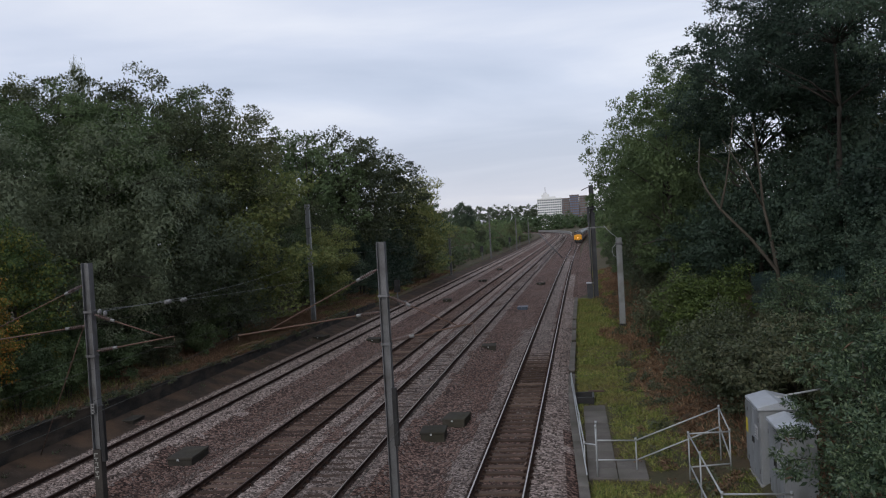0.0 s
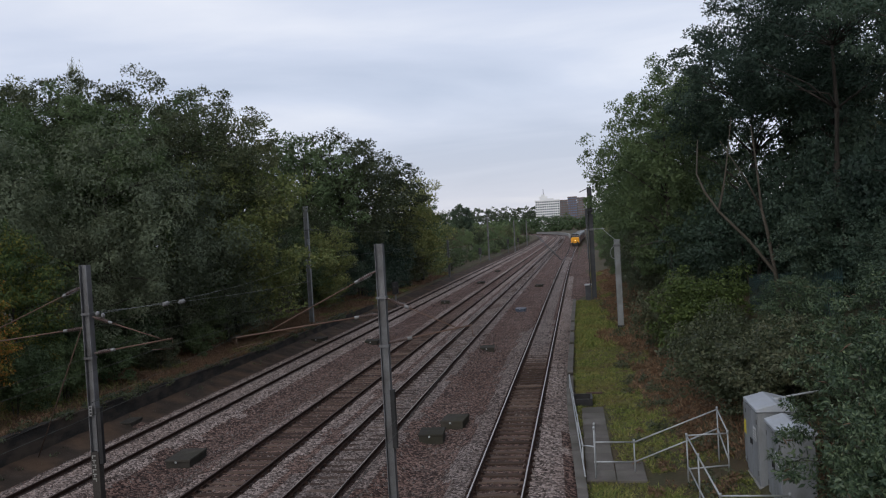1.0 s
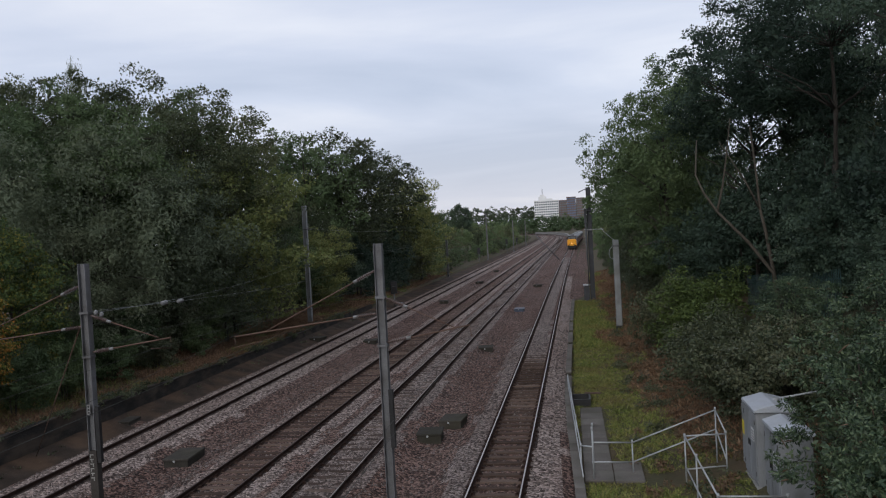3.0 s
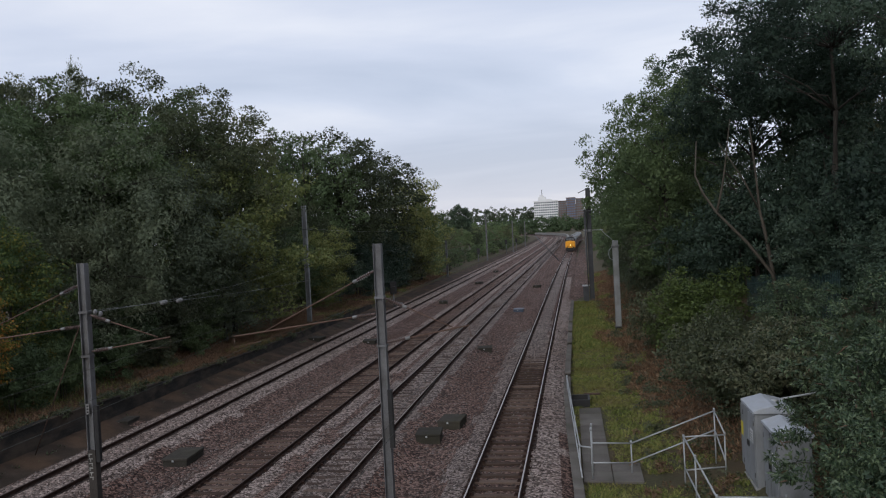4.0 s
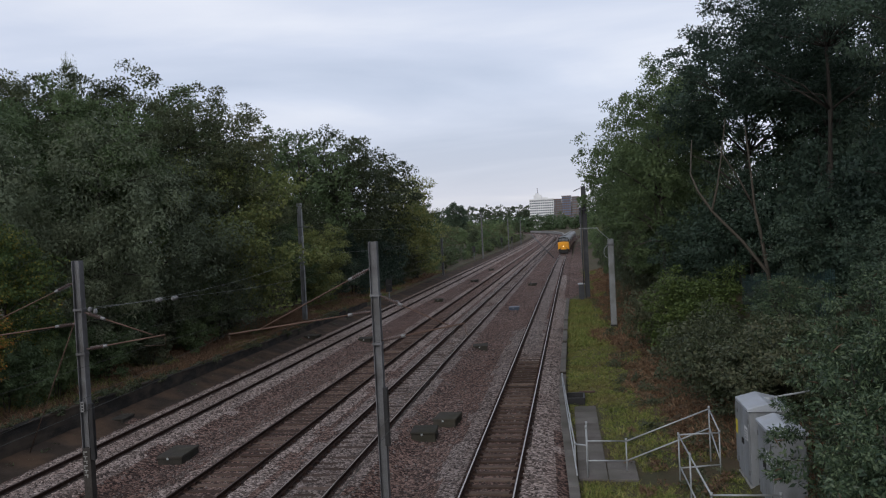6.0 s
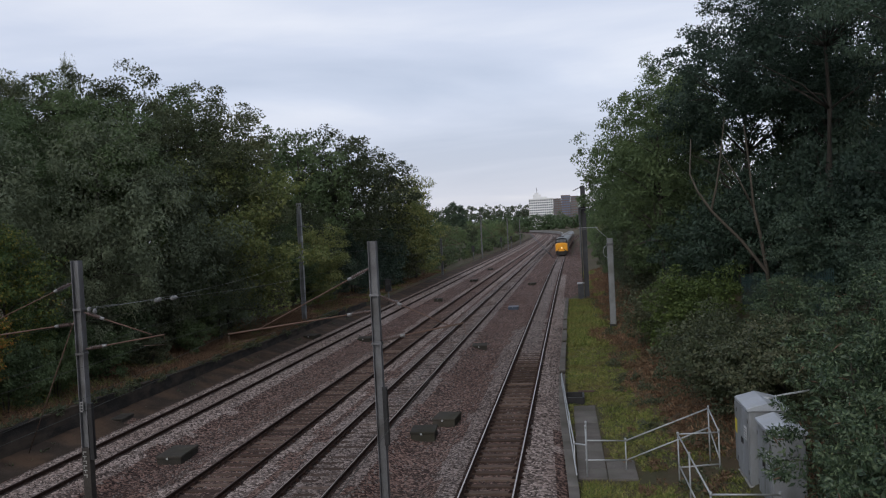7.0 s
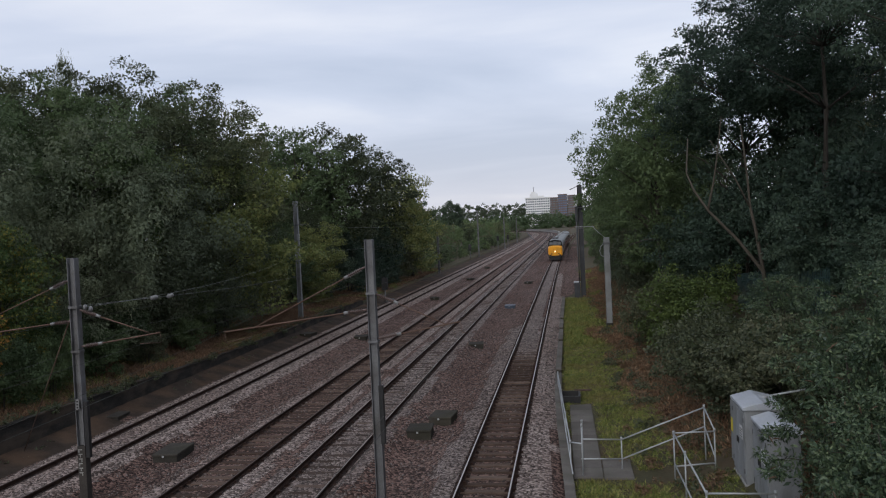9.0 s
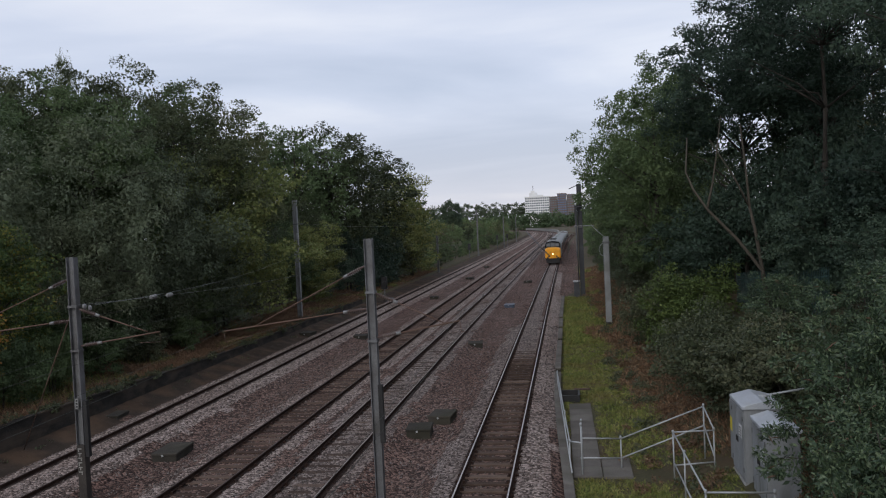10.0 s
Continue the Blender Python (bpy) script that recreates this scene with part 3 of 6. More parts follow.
# ---- trees and shrubs: trunk, limbs and thousands of single leaves in uneven clumps ----
def crown_mesh(name, seed, lobes, clumps, per, size, slim, material, droop=0.0, clump_r=(0.45, 1.0), shell=0.55, core=0, corners=3):
    """lobes: ellipsoids (x, y, z, rx, ry, rz) whose outsides carry domed cushions of leaves. Returns the mesh and the cushions' centres."""
    g = np.random.default_rng(seed)
    L = np.array(lobes, float)
    vol = L[:, 3] * L[:, 4] * L[:, 5]
    pick = g.choice(len(L), clumps, p=vol ** 0.75 / (vol ** 0.75).sum())
    d = g.normal(size=(clumps, 3))
    d[:, 2] = np.where(d[:, 2] < 0, d[:, 2] * 0.7, d[:, 2])
    d /= np.linalg.norm(d, axis=1)[:, None]
    rad = shell + (1.0 - shell) * g.random(clumps) ** 0.5
    C = L[pick, :3] + d * L[pick, 3:] * rad[:, None]
    R = g.uniform(*clump_r, clumps)
    n = clumps * per
    cid = np.repeat(np.arange(clumps), per)
    v = g.normal(size=(n, 3)) + 0.55 * d[cid] + np.array((0, 0, 0.3))
    v /= np.linalg.norm(v, axis=1)[:, None]
    rr = g.random(n) ** 0.3 * (0.86 + 0.26 * np.sin(v[:, 0] * 5.1 + cid * 1.7) * np.sin(v[:, 1] * 4.3 + cid) * np.cos(v[:, 2] * 4.7 + cid * 2.3))
    low = np.where(v[:, 2] < 0, 0.42, 0.82)
    P = C[cid] + v * (R[cid] * rr)[:, None] * np.stack([np.full(n, 1.15), np.full(n, 1.15), low], 1)
    P[:, 2] -= droop * np.abs(g.normal(size=n)) * R[cid]
    # leaf directions: outward, tips hanging
    out = v * 0.8 + g.normal(size=(n, 3)) * 0.6
    out[:, 2] -= 0.35 + droop
    out /= np.linalg.norm(out, axis=1)[:, None]
    nor = d[cid] * 0.35 + v * 1.0 + g.normal(size=(n, 3)) * 0.36 + np.array((0, 0, 0.45))
    side = np.cross(out, nor)
    side /= np.maximum(np.linalg.norm(side, axis=1), 1e-6)[:, None]
    up = np.cross(side, out)
    s = size * g.uniform(0.65, 1.35, n)[:, None]
    if core:
        # sprays deep inside close the crown
        k = g.choice(len(L), core, p=vol / vol.sum())
        w = g.normal(size=(core, 3))
        w *= (g.random(core) ** 0.4 * 0.62 * shell / 0.55 / np.linalg.norm(w, axis=1))[:, None]
        P = np.vstack([P, L[k, :3] + w * L[k, 3:]])
        o2 = g.normal(size=(core, 3))
        o2 /= np.linalg.norm(o2, axis=1)[:, None]
        s2 = np.cross(o2, g.normal(size=(core, 3)))
        s2 /= np.linalg.norm(s2, axis=1)[:, None]
        out, side, up = np.vstack([out, o2]), np.vstack([side, s2]), np.vstack([up, np.cross(s2, o2)])
        s = np.vstack([s, size * 1.55 * g.uniform(0.7, 1.3, (core, 1))])
        n += core
    V = np.empty((n, corners, 3))
    if corners == 4:
        V[:, 0] = P
        V[:, 1] = P + s * (0.45 * out + slim * side + 0.08 * up)
        V[:, 2] = P + s * out
        V[:, 3] = P + s * (0.45 * out - slim * side + 0.08 * up)
    else:
        V[:, 0] = P + s * slim * side
        V[:, 1] = P + s * (out + 0.1 * up)
        V[:, 2] = P - s * slim * side
    me = bpy.data.meshes.new(name)
    me.vertices.add(corners * n)
    me.vertices.foreach_set("co", V.ravel())
    me.loops.add(corners * n)
    me.loops.foreach_set("vertex_index", np.arange(corners * n, dtype=np.int32))
    me.polygons.add(n)
    me.polygons.foreach_set("loop_start", np.arange(0, corners * n, corners, dtype=np.int32))
    me.polygons.foreach_set("loop_total", np.full(n, corners, dtype=np.int32))
    me.update()
    me.validate()
    me.materials.append(material)
    return me, C


def trunk_mesh(seed, h, r, tops, split=0.3, lean=(0, 0), stems=1):
    """Tapered trunk, forking into crooked limbs that reach for the given points."""
    g = random.Random(seed)
    bm = bmesh.new()
    forks = []
    for s in range(stems):
        a = 2 * math.pi * s / max(stems, 1) + g.random()
        off = 0.0 if stems == 1 else r * 1.1
        pts = []
        for k in range(6):
            f = k / 5
            spread = (0.0 if stems == 1 else 0.16) * h * f
            pts.append((off * math.cos(a) + spread * math.cos(a) + lean[0] * f + g.uniform(-1, 1) * 0.012 * h * f,
                        off * math.sin(a) + spread * math.sin(a) + lean[1] * f + g.uniform(-1, 1) * 0.012 * h * f, -0.5 + (h * 0.8 + 0.5) * f))
        rr = r if stems == 1 else r * 0.6
        tube_path(bm, pts, [rr * (1.3 if k == 0 else 1 - 0.78 * k / 5) for k in range(6)], 7)
        forks += [(Vector(p), rr * (1 - 0.78 * k / 5)) for k, p in enumerate(pts) if k >= 2]
    for t in tops:
        t = Vector(t)
        p, rr = min(forks, key=lambda q: (q[0] - t).length + (6 if q[0].z > t.z - 0.5 else 0))
        m1 = p.lerp(t, 0.35) + Vector((g.uniform(-0.4, 0.4), g.uniform(-0.4, 0.4), 0.25))
        m2 = p.lerp(t, 0.7) + Vector((g.uniform(-0.4, 0.4), g.uniform(-0.4, 0.4), 0.2))
        tube_path(bm, [p, m1, m2, t], [rr * 0.5, rr * 0.34, rr * 0.2, 0.012], 5)
    me = bpy.data.meshes.new("trunk")
    bm.to_mesh(me)
    bm.free()
    me.materials.append(M_BARK)
    return me


def lobes_for(seed, h, w, base, count):
    """Uneven crown of several lobes between the height base and h, about w wide."""
    g = random.Random(seed)
    out = [(0, 0, base + (h - base) * 0.5, w * 0.30, w * 0.30, (h - base) * 0.42)]
    for k in range(count):
        a = 2 * math.pi * (k * 0.382 + 0.1 * g.random())
        f = (k + 0.5) / count
        z = base + (h - base) * (0.12 + 0.76 * f)
        reach = w * 0.37 * math.sin(math.pi * (0.18 + 0.68 * f)) * g.uniform(0.8, 1.25)
        s = w * g.uniform(0.15, 0.27)
        out.append((reach * math.cos(a), reach * math.sin(a), z, s, s, s * g.uniform(0.7, 1.0)))
    return out


def seed_heads(seed, centres, count):
    """Drooping brown flower spikes on the outer clumps."""
    g = random.Random(seed)
    verts, faces = [], []
    for _ in range(count):
        p = Vector(centres[g.randrange(len(centres))]) + Vector((g.uniform(-0.3, 0.3), g.uniform(-0.3, 0.3), g.uniform(-0.1, 0.3)))
        d = Vector((g.uniform(-1, 1), g.uniform(-1, 1), g.uniform(-0.7, 0.25))).normalized()
        ln, r = g.uniform(0.18, 0.38), g.uniform(0.018, 0.03)
        q = d.to_track_quat("Z", "Y")
        k = len(verts)
        for f, rr in ((0.0, 0.3), (0.35, 1.0), (1.0, 0.15)):
            bow = Vector((0, 0, -0.12 * ln * f * f))
            verts += [tuple(p + d * ln * f + bow + q @ Vector((r * rr * math.cos(a), r * rr * math.sin(a), 0))) for a in (0, 2.09, 4.19)]
        for s in (0, 3):
            for i in range(3):
                faces.append((k + s + i, k + s + (i + 1) % 3, k + s + 3 + (i + 1) % 3, k + s + 3 + i))
    return mesh_of("seed_spray", verts, faces, M_SEED)


KINDS = {}


def tree_kind(key, seed, h, w, base, material, clumps, per, size, slim, name="tree", count=11, droop=0.0, stems=1, lean=(0, 0), girth=0.017, clump_r=(0.45, 1.0), shell=0.55, limbs=16, core=900, corners=3):
    me, C = crown_mesh("crown", seed, lobes_for(seed, h, w, base, count), clumps, per, size, slim, material, droop, clump_r, shell, core, corners)
    g = random.Random(seed)
    tops = [tuple(C[g.randrange(len(C))]) for _ in range(limbs)]
    spikes = seed_heads(seed, C, 85) if key == "evergreen" else None
    KINDS[key] = (me, trunk_mesh(seed, h, girth * h + 0.03, tops, stems=stems, lean=lean), name, h, spikes)


def plant(key, x, y, top, label, category="tree", group="", turn=0.0, wide=1.0, z=None):
    """Sets a tree of a kind on the ground at x, y, grown to the height top above it."""
    crown, trunk, name, h, spikes = KINDS[key]
    k = top / h
    zz = ground_z(x, y) if z is None else z
    m = pose(x, y, zz - 0.05, 0, 0, turn) @ Matrix.Diagonal((k * wide, k * wide, k, 1))
    root = new(name)
    root.matrix_basis = m
    tagged(root, label, category, group)
    for nm, me in (("trunk", trunk), ("crown", crown)):
        ob = new(nm, me)
        ob.parent = root
    if spikes:
        ob = tagged(new("seed_spray", spikes), "drooping brown seed heads", kind="stuff")
        ob.parent = root
    return root


tree_kind("oak_a", 11, 16, 10.5, 2.5, M_OAK, 260, 135, 0.128, 0.46, count=15, clump_r=(0.45, 0.9), shell=0.62, core=2600)
tree_kind("oak_b", 12, 15, 11.5, 2.0, M_OAK, 260, 135, 0.128, 0.46, count=17, clump_r=(0.45, 0.9), shell=0.62, core=2600)
tree_kind("ash_a", 13, 16, 9.5, 2.2, M_ASH, 280, 135, 0.132, 0.44, count=15, clump_r=(0.45, 0.95), shell=0.62, core=4500)
tree_kind("back_oak", 41, 16, 10.5, 2.5, M_OAK, 170, 85, 0.21, 0.46, count=14, clump_r=(0.55, 1.15), core=1500)
tree_kind("back_ash", 42, 16, 9.5, 2.2, M_ASH, 170, 85, 0.21, 0.44, count=14, clump_r=(0.55, 1.1), core=1500)
tree_kind("willow_a", 14, 12, 8.5, 0.6, M_WILLOW, 230, 135, 0.14, 0.26, count=16, droop=0.5, clump_r=(0.4, 0.95), core=2400)
tree_kind("willow_b", 15, 10, 8.0, 0.4, M_WILLOW, 200, 130, 0.14, 0.26, count=14, droop=0.55, clump_r=(0.4, 0.95), core=2200)
tree_kind("gold_a", 16, 10, 7.0, 0.8, M_GOLD, 200, 110, 0.14, 0.40, count=13, core=1500)
tree_kind("lime_a", 17, 9, 7.5, 0.3, M_LIME_TREE, 190, 120, 0.14, 0.38, count=14, core=1500)
tree_kind("shrub_a", 18, 5, 6.0, 0.0, M_BRAMBLE, 120, 110, 0.13, 0.40, name="shrub", count=12, stems=4, clump_r=(0.35, 0.8), core=1400)
tree_kind("shrub_b", 19, 5, 5.5, 0.0, M_ASH, 120, 110, 0.14, 0.40, name="shrub", count=12, stems=4, clump_r=(0.35, 0.8), core=1400)
# Shrub kind for shaded spots, with the shade in its leaf colour.
tree_kind("dark_shrub", 26, 5, 6.0, 0.0, M_DEEP_SHADE, 120, 110, 0.13, 0.40, name="shrub", count=12, stems=4, clump_r=(0.35, 0.8), core=1400)
tree_kind("evergreen", 20, 5, 4.6, 0.0, M_IVY, 240, 112, 0.112, 0.2, name="shrub", corners=4, count=20, stems=5, clump_r=(0.2, 0.42), shell=0.62, core=2200)
tree_kind("lime_shrub", 21, 3.4, 4.6, 0.0, M_LIME, 170, 90, 0.12, 0.28, name="shrub", corners=4, count=12, stems=4, clump_r=(0.25, 0.6), core=1500)
tree_kind("bramble", 22, 2.4, 4.4, 0.0, M_BRAMBLE, 210, 80, 0.11, 0.28, name="shrub", corners=4, count=14, stems=5, clump_r=(0.2, 0.5), core=1800)
tree_kind("canopy_a", 31, 17, 12.5, 8.2, M_DEEP_SHADE, 230, 165, 0.118, 0.46, count=17, girth=0.011, limbs=34, clump_r=(0.45, 1.0), shell=0.3, core=3000)
tree_kind("canopy_b", 32, 15, 11.0, 7.0, M_DEEP_SHADE, 210, 145, 0.13, 0.46, count=15, limbs=22, clump_r=(0.45, 1.0), shell=0.45, core=5500)
tree_kind("far_a", 23, 10, 9, 0.3, M_ASH, 54, 34, 0.38, 0.5, count=10, clump_r=(0.7, 1.4), core=300, limbs=4)
tree_kind("far_b", 24, 10, 10, 0.3, M_OAK, 54, 34, 0.38, 0.5, count=10, clump_r=(0.7, 1.4), core=300, limbs=4)
tree_kind("far_poplar", 25, 14, 5, 1.0, M_DEEP_SHADE, 70, 45, 0.36, 0.5, count=10, clump_r=(0.6, 1.2), core=350, limbs=4)

# wood beside the retaining wall: tall oaks behind
OAKS = ("oak_a", "oak_b", "ash_a")
BACK = ("back_oak", "back_oak", "back_ash")
for k, (x, y, h) in enumerate(((-41, 56, 18.4), (-33.5, 50, 15.8), (-28.8, 46.5, 15.6), (-29.0, 52, 17.2), (-27.6, 57, 17.0), (-30.5, 62, 17.8), (-34, 78, 17.0),
                               (-35, 94, 16.3), (-28.5, 86, 17.4), (-26.2, 92, 18.2), (-24.5, 104, 17.2),
                               (-33, 112, 13.5))):
    plant(OAKS[k % 3] if y < 70 else BACK[k % 3], x, y, h, "tall dark green oak at the back of the wood", "tree", "wood beside the line", 67.0 * k)
plant("willow_a", -33.4, 53.0, 18.8, "slender birch standing above the wood", "tree", "wood beside the line", 33, 0.2)
plant("lime_a", -23.6, 114, 16.0, "tall tree with yellowing crown at the wood's edge", "tree", "wood beside the line", 30, 0.9)
plant("back_ash", -22.8, 121, 13.5, "green ash at the far end of the wood", "tree", "wood beside the line", 120)
plant("willow_a", -23.6, 128, 9.5, "thin-crowned tree at the far end of the wood", "tree", "wood beside the line", 20, 0.7)
# greyer willows and turning trees in front
FRONT = {"willow_a": "grey-green willow with fine hanging twigs", "willow_b": "grey-green willow with fine hanging twigs", "lime_a": "young tree turning yellow-green",
         "ash_a": "green ash beside the line", "oak_a": "dark green oak in the wood", "oak_b": "dark green oak in the wood"}
for k, (x, y, h, key) in enumerate(((-28.0, 36, 12.6, "willow_a"), (-26.2, 43.5, 14.2, "willow_a"), (-27.2, 50, 13.0, "willow_b"), (-25.0, 58, 13.8, "lime_a"), (-24.2, 54.5, 7.6, "willow_b"), (-24.8, 77, 8.2, "lime_a"),
                                    (-26.8, 63, 9.6, "willow_b"), (-25.8, 72, 8.8, "ash_a"), (-26.2, 82, 9.2, "oak_b"),
                                    (-31, 42, 14, "ash_a"), (-31, 72, 12.5, "oak_a"), (-25.6, 39.5, 8.6, "willow_b"), (-26.0, 53.5, 7.8, "ash_a"))):
    plant(key, x, y, h, FRONT[key], "tree", "wood beside the line", 49.0 * k + 10)
plant("gold_a", -24.9, 33.6, 7.9, "field maple turning orange and yellow on the bank", "tree", "wood beside the line", 15, 0.9)
plant("gold_a", -24.3, 29.5, 6.0, "green and yellow maple low on the bank", "tree", "wood beside the line", 80, 1.0)
for k, (x, y, h, key) in enumerate(((-22.9, 27.5, 2.6, "shrub_b"), (-23.2, 31.0, 3.2, "shrub_b"), (-23.3, 34.5, 3.0, "shrub_b"), (-22.6, 24.0, 2.4, "shrub_b"), (-23.5, 39.0, 2.6, "shrub_b"), (-23.5, 43.5, 2.4, "shrub_a"), (-23.7, 48.5, 2.6, "shrub_b"))):
    plant(key, x, y, h, "low green scrub above the retaining wall", "shrub", "shrubs on the bank", 53.0 * k, 0.8)
plant("gold_a", -27.4, 46.8, 13.6, "maple with orange crown among the willows", "tree", "wood beside the line", 190, 0.5)
for k, (x, y, h, key) in enumerate(((-24.9, 37, 3.6, "shrub_b"), (-25.0, 42, 4.2, "shrub_b"), (-25.0, 47.5, 4.4, "shrub_a"), (-25.2, 53, 4.0, "shrub_b"),
                                    (-25.8, 60, 4.5, "shrub_b"), (-25.6, 67, 3.8, "shrub_a"), (-25.4, 75, 5.0, "shrub_b"), (-24.8, 84, 6.0, "dark_shrub"), (-24.4, 91, 6.5, "dark_shrub"),
                                    (-24.2, 98, 7.0, "dark_shrub"), (-23.9, 105, 7.0, "dark_shrub"), (-23.6, 113, 6.5, "shrub_a"), (-23.4, 122, 5.5, "shrub_b"))):
    plant(key, x, y, h, "dense green shrub at the foot of the wood", "shrub", "shrubs on the bank", 71.0 * k, 0.75)

# trees on the other bank
for k, (x, y, h, key, w) in enumerate(((11.2, 38.5, 16.5, "canopy_a", 0.95), (13.4, 46, 14.5, "canopy_b", 0.95), (10.2, 50.5, 15.2, "canopy_b", 0.92), (12.2, 27.5, 15.5, "canopy_a", 0.85), (5.8, 55, 16.0, "ash_a", 0.8), (7.8, 62, 17.0, "ash_a", 0.9), (6.8, 71, 15.2, "ash_a", 0.9),
                                       (6.0, 80, 14.0, "back_ash", 1.0), (6.2, 91, 13.8, "back_ash", 0.8), (6.6, 104, 11.5, "back_ash", 0.85), (4.9, 73, 6.5, "willow_b", 0.75), (18, 52, 13.0, "oak_b", 1.0),
                                       (19.0, 64, 12.5, "back_oak", 1.0), (13.5, 84, 9, "back_oak", 1.0))):
    plant(key, x, y, h, "tall broadleaf tree with dark spreading crown on the bank" if "oak" in key or "canopy" in key else "pale olive willow at the edge of the verge" if "willow" in key else "green ash tree on the railway bank", "tree", "trees on the grassy bank", 83.0 * k + 25, w)
for k, (x, y, h, key, w) in enumerate(((9.3, 47, 6.4, "dark_shrub", 0.9), (12.0, 51, 8.5, "dark_shrub", 0.8), (12.5, 41, 7.5, "dark_shrub", 0.8), (14.5, 47, 8.5, "dark_shrub", 0.8), (13.5, 34, 6.5, "dark_shrub", 0.9), (8.2, 51, 5.5, "dark_shrub", 0.9), (7.2, 58, 5.5, "shrub_b", 0.85), (6.6, 66, 6.0, "shrub_a", 0.8), (5.8, 76, 5.5, "shrub_b", 0.7),
                                       (5.4, 86, 5.5, "shrub_a", 0.65), (5.2, 97, 5.5, "shrub_b", 0.65), (5.2, 110, 5.5, "shrub_a", 0.7), (11.5, 36, 4.5, "dark_shrub", 0.9), (11.0, 31, 3.2, "dark_shrub", 1.0), (10.3, 35.5, 4.6, "dark_shrub", 0.8))):
    plant(key, x, y, h, "dark understorey shrub below the tall trees", "shrub", "shrubs on the grassy bank", 37.0 * k, w)
plant("lime_shrub", 5.9, 41.5, 3.6, "yellow-green elder bush on the bank", "shrub", "shrubs on the grassy bank", 20)
plant("bramble", 5.3, 47.5, 3.0, "grey-green bramble clump on the bank", "shrub", "shrubs on the grassy bank", 70, 0.8)
plant("bramble", 6.0, 35.0, 2.4, "grey-green bramble clump on the bank", "shrub", "shrubs on the grassy bank", 100)
plant("bramble", 5.8, 30.5, 2.5, "grey-green bramble clump on the bank", "shrub", "shrubs on the grassy bank", 160)
plant("bramble", 6.6, 27.2, 2.4, "grey-green bramble clump on the bank", "shrub", "shrubs on the grassy bank", 230)
plant("evergreen", 7.6, 31.5, 3.2, "dark evergreen bush on the bank", "shrub", "shrubs on the grassy bank", 40)
plant("evergreen", 8.2, 23.2, 3.9, "dark evergreen bush behind the cabinets", "shrub", "shrubs on the grassy bank", 140)
plant("evergreen", 6.25, 17.9, 4.4, "large dark evergreen bush overhanging the cabinets", "shrub", "shrubs on the grassy bank", 200, 1.02)
plant("evergreen", 5.6, 14.4, 3.9, "large dark evergreen bush overhanging the cabinets", "shrub", "shrubs on the grassy bank", 300, 0.98)
plant("evergreen", 8.2, 19.0, 4.3, "large dark evergreen bush overhanging the cabinets", "shrub", "shrubs on the grassy bank", 80)

# far trees down the line, on both sides
g = random.Random(4)
for k in range(46):
    f = k / 45
    y = 138 + 330 * f ** 1.25
    x = -24.5 - g.random() * 7 + bend(y) - 6 * smoothstep(300, 460, y)
    plant("far_a" if k % 3 else "far_b", x, y, 4.0 + 3.0 * g.random() + 1.0 * f, "distant green tree beside the line", "tree", "distant trees down the line", g.random() * 360, 0.8)
for k in range(34):
    y = 150 + 14 * k
    x = -38 - g.random() * 50 + bend(y) - 6 * smoothstep(300, 460, y)
    plant("far_b" if k % 2 else "far_a", x, y, 4.5 + 2.5 * g.random(), "distant green tree beside the line", "tree", "distant trees down the line", g.random() * 360)
for k in range(26):
    y = 116 + 15 * k
    x = 6.0 + g.random() * 9 + (4.5e-5 * (y - 85) ** 2)
    plant("far_b" if k % 3 else "far_a", x, y, 6.5 + 3.5 * g.random(), "distant green tree beside the line", "tree", "distant trees down the line", g.random() * 360, 0.8)
for k in range(40):
    y = 128 + 6.2 * k
    plant("far_a" if k % 3 else "far_b", -22.6 - 1.2 * g.random() + bend(y), y, 2.2 + 1.8 * g.random(), "low distant bush at the track's edge", "shrub", "distant bushes down the line", g.random() * 360, 1.1)
    if k % 2:
        plant("far_a", 4.2 + 1.6 * g.random() + 5.3e-5 * (y - 85) ** 2, y - 8, 2.5 + 2.2 * g.random(), "low distant bush at the track's edge", "shrub", "distant bushes down the line", g.random() * 360, 1.0)
for x, y, h in ((-46.0, 332, 17.5), (-43.2, 335, 16.0), (-48.3, 330, 15.5)):
    plant("far_poplar", x, y, h, "dark distant poplar standing clear", "tree", "distant trees down the line", x * 40, 0.75)


def far_wood(name, y, x0, x1, h, rows, seed):
    """A wooded ridge far away: one sheet of leaf clumps over a long mound."""
    lobes = []
    g2 = random.Random(seed)
    for r in range(rows):
        x = x0
        while x < x1:
            s = g2.uniform(5, 11)
            lobes.append((x, y + r * 14 + g2.uniform(-5, 5), h * (0.35 + 0.3 * r / max(rows - 1, 1)) , s, s, h * g2.uniform(0.32, 0.48)))
            x += s * 1.1
    # Beyond 1 km a paler grey-green willow leaf stands in for haze.
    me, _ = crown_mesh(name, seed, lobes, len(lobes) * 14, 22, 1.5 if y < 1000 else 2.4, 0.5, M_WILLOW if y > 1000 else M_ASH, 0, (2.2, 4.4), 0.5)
    return tagged(new(name, me), "hazy distant woodland", "woodland", kind="stuff")


far_wood("distant_wood", 520, -190, -50, 9, 3, 31)
far_wood("distant_wood", 720, -70, 70, 13, 3, 32)
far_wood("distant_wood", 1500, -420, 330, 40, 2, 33)


